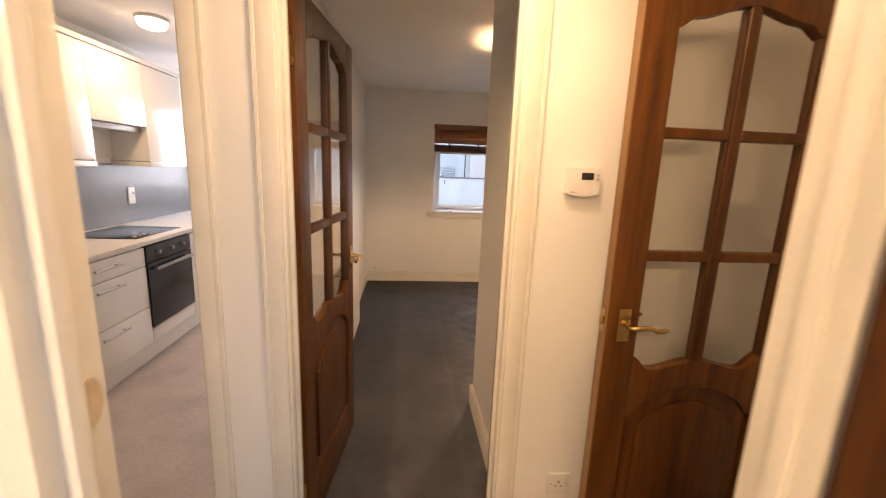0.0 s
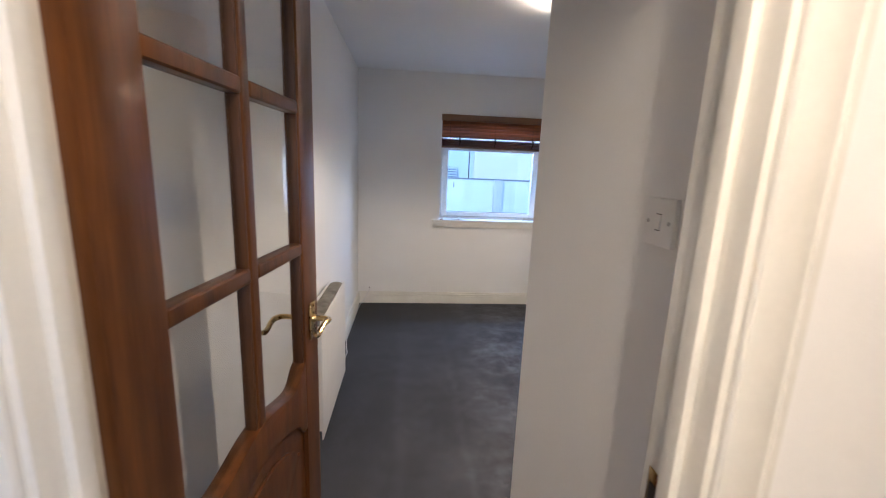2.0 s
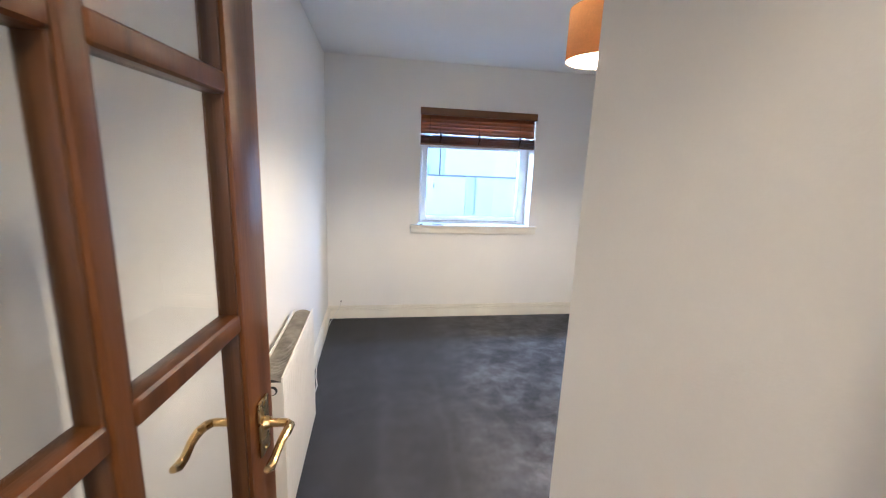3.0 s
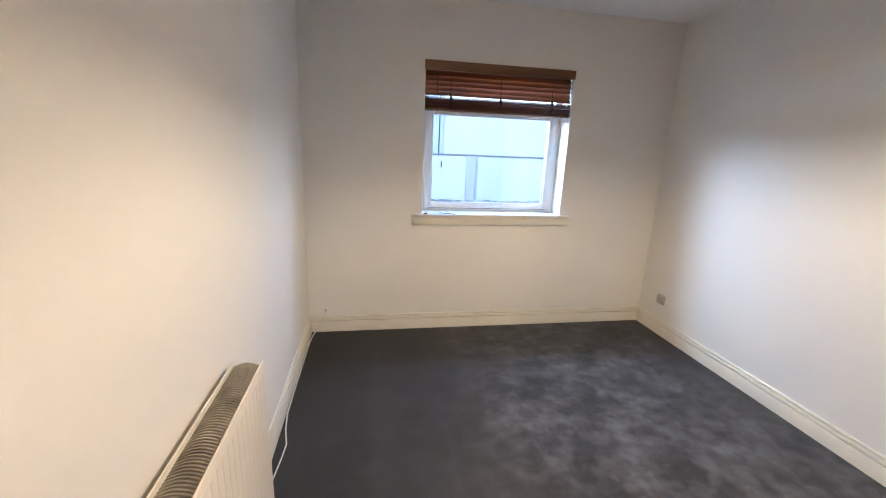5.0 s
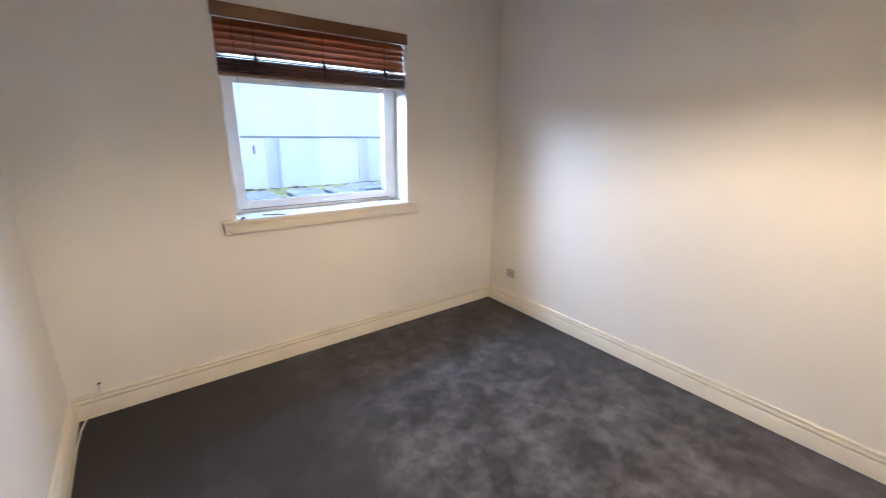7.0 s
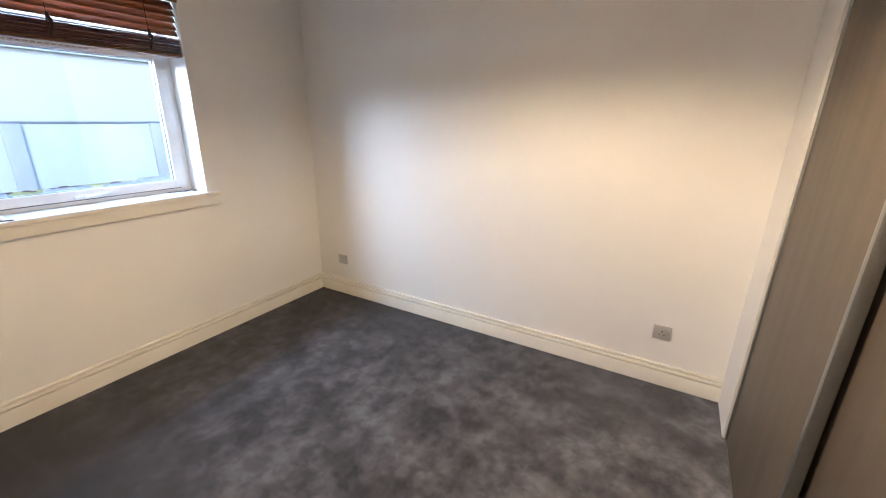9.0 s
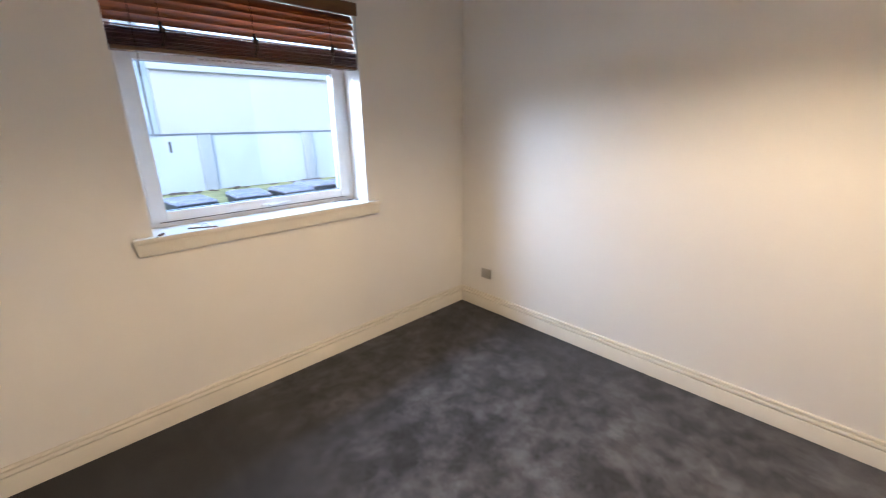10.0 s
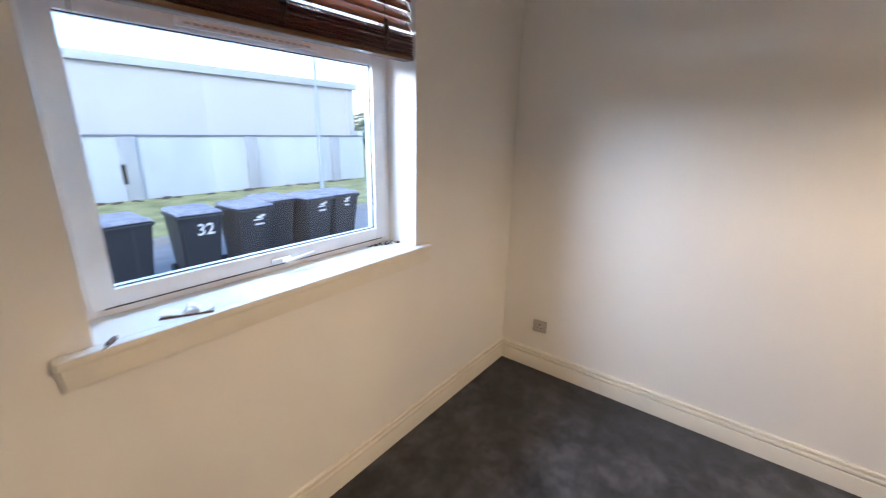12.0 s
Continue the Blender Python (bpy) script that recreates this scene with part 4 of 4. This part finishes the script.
th = thing("worktop", pose(KX, 2.52, 0.888), "pale speckled kitchen worktop", "worktop")
part("slab", B(-0.62, 0.03, -0.06, 2.66, 0.0, 0.034, bevel=0.005), WORKTOP, th)
part("edge_strip", B(0.0302, 0.0325, -0.058, 2.658, 0.003, 0.031, bevel=0.001), WORKTOP, th)
th = thing("hob", pose(KX, 3.34, 0.922), "black ceramic hob set on the worktop", "hob")
part("glass_top", B(-0.55, -0.06, 0.0, 0.58, 0.0, 0.006, bevel=0.002), BLACK_GLASS, th)
for k in range(4):
    part("knob", rod(bmesh.new(), (-0.11, 0.06 + 0.055 * k, 0.006), (-0.11, 0.06 + 0.055 * k, 0.014), 0.016, 0.014), STEEL, th)
structure("splashback", B(-1.948, -1.942, 1.9, 5.2, 0.924, 1.44), SPLASH, "smooth grey splashback panel behind the worktop", "splashback")
socket(pose(-1.942, 4.2, 1.16, 0, 0, 90), 0.088, 0.146, PLASTIC, "white cooker switch on the grey splashback", 1, BROWN)

UX = -1.63                    # plane of the wall cabinet doors
for y0, w, z0, doors in ((2.55, 0.85, 1.47, ((0.0, 0.425), (0.425, 0.85))), (3.40, 0.60, 1.745, ((0.0, 0.60),)), (4.00, 0.55, 1.47, ((0.0, 0.55),))):
    th = thing("wall_cabinet", pose(UX, y0, z0), "white gloss kitchen wall cabinet" + (" above the hob" if z0 > 1.6 else " with a light pelmet"), "kitchen cabinet", "kitchen wall cabinets")
    part("body", B(-0.31, -0.02, 0.002, w - 0.002, 0, 2.24 - z0), WHITE_GLOSS, th)
    for a, b in doors:
        d = part("door", B(-0.02, 0, a + 0.0015, b - 0.0015, 0.004, 2.236 - z0, bevel=0.002), WHITE_GLOSS, th, "white gloss cabinet door")
        if z0 < 1.6 and y0 < 3:
            hy = b - 0.05 if a == 0 else a + 0.05
            bar_handle(d, (0, hy, 0.03), (0, hy, 0.27), (0.03, 0, 0))
    if z0 < 1.6:
        part("pelmet", B(-0.31, 0.004, 0.0, w, -0.045, -0.006, bevel=0.002), WHITE_GLOSS, th, "white pelmet strip")
    part("cornice", B(-0.31, 0.012, 0.0, w, 2.243 - z0, 2.275 - z0, bevel=0.002), WHITE_GLOSS, th, "white cornice strip")
th = thing("extractor_hood", pose(UX, 3.40, 1.50), "slim white extractor recessed under the cabinet", "extractor hood")
part("back_panel", B(-0.31, -0.29, 0.09, 0.6, -0.02, 0.243), WHITE_GLOSS, th)
part("canopy", B(-0.31, -0.05, 0.002, 0.598, 0.2, 0.243, bevel=0.003), GREY_PLATE, th)
th = thing("hob_side_panel", pose(UX, 3.40, 0), "white cabinet end panel beside the hob gap", "panel")
part("panel", B(-0.31, -0.001, -0.016, -0.001, 1.425, 2.24), WHITE_GLOSS, th)

th = thing("fridge_freezer", pose(-1.24, 1.84, 0), "tall white fridge freezer beside the drawers", "fridge")
part("body", B(-0.60, -0.06, 0.0, 0.55, 0.03, 1.74, bevel=0.008), APPLIANCE, th)
part("kick_panel", B(-0.56, -0.03, 0.02, 0.53, 0.0, 0.035), DARK, th)
part("freezer_door", B(-0.055, 0.0, 0.002, 0.548, 0.04, 0.945, bevel=0.018, seg=4), APPLIANCE, th, "white freezer door")
part("fridge_door", B(-0.055, 0.0, 0.002, 0.548, 0.96, 1.735, bevel=0.018, seg=4), APPLIANCE, th, "white fridge door")
part("grip", slab(bmesh.new(), [(0.40 + 0.06 * math.cos(a), 0.905 + 0.018 * math.sin(a)) for a in [2 * math.pi * k / 20 for k in range(20)]], -0.004, 0.002, axes="yzx"), GREY_PLATE, th, "recessed oval grip")

# ---------------------------------------------------------------- outside the window
G = -0.6                      # height of the grass; the paving lies lower
bm = B(-400, 400, -400, 13.1, G - 0.4, G - 0.12)
box(bm, -400, 400, 13.1, 600, G - 0.4, G)
structure("ground", bm, GRASS, "mown grass yard", "grass")
structure("kerb", B(-14, 16, 12.98, 13.1, G - 0.12, G + 0.02, bevel=0.01), PAVING, "grey concrete edging along the grass", "kerb")
bm = B(-14, 16, N + 0.34, 12.98, G - 0.12, G - 0.10)
structure("pavement", bm, PAVING, "grey paved strip with the bins on it", "paving")

th = thing("retaining_wall", pose(0, 18, G), "weathered pale concrete wall with piers behind the grass", "wall", kind="structure")
part("panel", B(-14, 12.6, 0.06, 0.3, 0, 1.72, bevel=0.01), CONCRETE, th)
part("coping", B(-14, 12.65, 0.02, 0.34, 1.72, 1.77, bevel=0.01), COPING, th, "thin dark coping line")
pier = B(-0.19, 0.19, -0.04, 0.06, 0, 1.72, bevel=0.01)
pier_mesh = mesh_of("pier", pier, PIER)
for k in range(-4, 3):
    o = new("pier", pier_mesh)
    o.parent = th
    o.location = (4.28 + 3.43 * k, 0, 0)
part("end_panel", B(12.6, 12.85, 0.301, 0.88, 0, 1.95, bevel=0.01), CONCRETE, th)

th = thing("warehouse", pose(0, 18.9, G), "large pale rendered building with a grey gutter band", "building")
part("wall", B(3.35, 12.9, 0, 9, 0, 3.72), CLADDING, th)
part("gutter", B(3.3, 13.0, -0.16, 0.0, 3.62, 3.86, bevel=0.02), GUTTER, th, "grey-blue gutter band")
part("roof", slab(bmesh.new(), [(0.0, 3.72), (0.0, 3.8), (4.6, 4.1), (9.1, 3.72)], 3.35, 12.9, axes="yzx"), CLADDING, th)
part("drainpipe", rod(bmesh.new(), (12.5, -0.06, 0.5), (12.5, -0.06, 3.7), 0.06), CLADDING, th)
part("downpipe", rod(bmesh.new(), (3.12, -0.06, 0.5), (3.12, -0.06, 5.0), 0.025), DARK, th)
wing = part("side_wing", B(-9, 3.35, 0.2, 8, 0, 5.2), BLUE_CLAD, th, "pale blue clad wing")
bm = bmesh.new()
for k in range(6):
    slab(bm, [(0.16, 1.62 + k * 0.105), (0.06, 1.60 + k * 0.105), (0.06, 1.65 + k * 0.105), (0.16, 1.70 + k * 0.105)], 2.06, 2.62, axes="yzx")
part("louvre", bm, BAND, wing, "grey louvred vent")

th = thing("lamp_post", pose(8.75, 15.7, G), "slim grey lamp post standing on the grass", "lamp post")
part("post", rod(bmesh.new(), (0, 0, 0), (0, 0, 5.6), 0.07, 0.045, seg=12), BAND, th)
part("lantern", B(-0.55, 0.06, -0.09, 0.09, 5.56, 5.66, bevel=0.02), BAND, th)


def wheelie_bin():
    """A two-wheeled refuse bin; its front faces the window."""
    th = thing("wheelie_bin", pose(0, 0, 0), "black plastic wheelie bin with a closed lid", "bin", "bins behind the window")
    bm = bmesh.new()
    bmesh.ops.create_cube(bm, size=1.0)
    for v in bm.verts:
        top = v.co.z > 0
        v.co = Vector((v.co.x * (0.56 if top else 0.45), v.co.y * (0.62 if top else 0.46) + (0.0 if top else 0.06), 0.96 if top else 0.05))
    bmesh.ops.bevel(bm, geom=list(bm.edges), offset=0.03, segments=3, affect="EDGES")
    part("body", bm, BIN, th)
    part("rim", B(-0.295, 0.295, -0.325, 0.33, 0.93, 0.975, bevel=0.012), BIN, th)
    bm = bmesh.new()
    bmesh.ops.create_cube(bm, size=1.0)
    for v in bm.verts:
        top = v.co.z > 0
        v.co = Vector((v.co.x * (0.52 if top else 0.6), (v.co.y * (0.6 if top else 0.7)) + 0.02, (1.025 + 0.015 * (v.co.y > 0)) if top else 0.985))
    bmesh.ops.bevel(bm, geom=list(bm.edges), offset=0.016, segments=2, affect="EDGES")
    part("lid", bm, BIN_LID, th, "grey domed lid with painted sky reflection")
    part("lid_handle", tube(bmesh.new(), [(-0.24, 0.33, 0.99), (-0.24, 0.40, 1.0), (0.24, 0.40, 1.0), (0.24, 0.33, 0.99)], 0.014, 8), BIN, th)
    for sx in (-1, 1):
        wheel = part("wheel", rod(bmesh.new(), (sx * 0.22, 0.30, 0.1), (sx * 0.27, 0.30, 0.1), 0.1, seg=20), DARK, th)
    part("axle", rod(bmesh.new(), (-0.22, 0.30, 0.1), (0.22, 0.30, 0.1), 0.012, seg=8), STEEL, th)
    return th


first = wheelie_bin()
places = [(2.07, 10.64, 5), (2.95, 10.66, -3), (3.68, 10.6, 4), (4.27, 10.92, -2), (4.87, 10.66, 2), (5.49, 10.7, -4)]
bins = [first] + [copy_thing(first, pose(x, y, G - 0.10, 0, 0, a)) for x, y, a in places[1:]]
first.matrix_basis = pose(*places[0][:2], G - 0.10, 0, 0, places[0][2])


def painted_number(th, text, x, z, size):
    cu = bpy.data.curves.new("number", "FONT")
    cu.body, cu.size, cu.extrude, cu.align_x = text, size, 0.003, "CENTER"
    cu.offset = 0.003
    ob = new("number", cu)
    me = bpy.data.meshes.new_from_object(ob.evaluated_get(bpy.context.evaluated_depsgraph_get()))
    bpy.data.objects.remove(ob)
    me.materials.append(MARK)
    o = new("number", me)
    o.parent = th
    o.matrix_basis = pose(x, -0.278, z, 98.7, 0, 0)
    tagged(o, "white painted house number 32")


painted_number(bins[1], "32", 0.05, 0.69, 0.235)


def smudge(th, x, z, w):
    """Painted marks too blurred to read, as short bars."""
    bm = bmesh.new()
    for dx, dz, ww, hh in ((0, 0.075, 0.5, 0.045), (0.28, 0.10, 0.35, 0.03), (-0.1, 0.045, 0.8, 0.02), (0, -0.03, 0.75, 0.03)):
        zz = z + dz
        yy = -0.312 + 0.154 * (0.96 - zz)
        box(bm, x + (dx - ww / 2) * w, x + (dx + ww / 2) * w, yy - 0.004, yy + 0.05, zz, zz + hh, 0.003, 1)
    part("marking", bm, MARK, th, "blurred white painted marks")


smudge(bins[2], 0.04, 0.74, 0.2)
smudge(bins[4], 0.04, 0.78, 0.2)
smudge(bins[5], 0.02, 0.80, 0.13)

# dead leaves and moss along the wall's foot
litter = thing("leaf_litter", pose(0, 17.9, G), "dark dead leaves and moss at the foot of the concrete wall", "leaves", kind="stuff")
bm = bmesh.new()
for k in range(150):
    x, w = random.uniform(-2, 12), random.uniform(0.02, 0.07)
    m = Matrix.Translation((x + 0.4 * math.sin(3 * x), -random.random() ** 2 * 0.25, w * 0.35)) @ Matrix.Rotation(random.uniform(-0.3, 0.3), 4, "Z") @ Matrix.Diagonal((2.2, 1, 0.55, 1))
    bmesh.ops.create_icosphere(bm, subdivisions=1, radius=w, matrix=m)
part("leaves", bm, BARK, litter)

# shrubs past the end of the wall
th = thing("shrub", pose(19.3, 25, G), "green shrub beyond the end of the wall", "shrub")
bm = bmesh.new()
for k in range(5):
    a = 2 * math.pi * k / 5
    tube(bm, [(0, 0, 0), (0.25 * math.cos(a), 0.25 * math.sin(a), 0.9), (0.8 * math.cos(a), 0.8 * math.sin(a), 2.1)], [0.07, 0.05, 0.015], 6)
part("trunk", bm, BARK, th)
verts, faces = [], []
for k in range(1700):
    d = Vector((random.gauss(0, 1), random.gauss(0, 1), random.gauss(0, 1))).normalized() * (random.random() ** 0.4)
    c = Vector((d.x * 1.5, d.y * 1.5, 2.1 + d.z * 1.1))
    u = Vector((random.gauss(0, 1), random.gauss(0, 1), random.gauss(0, 1))).normalized() * 0.13
    v = u.orthogonal().normalized() * 0.07
    i = len(verts)
    verts += [c - u, c + v, c + u, c - v]
    faces.append((i, i + 1, i + 2, i + 3))
me = bpy.data.meshes.new("crown")
me.from_pydata([tuple(v) for v in verts], [], faces)
me.materials.append(LEAF)
o = new("crown", me)
o.parent = th
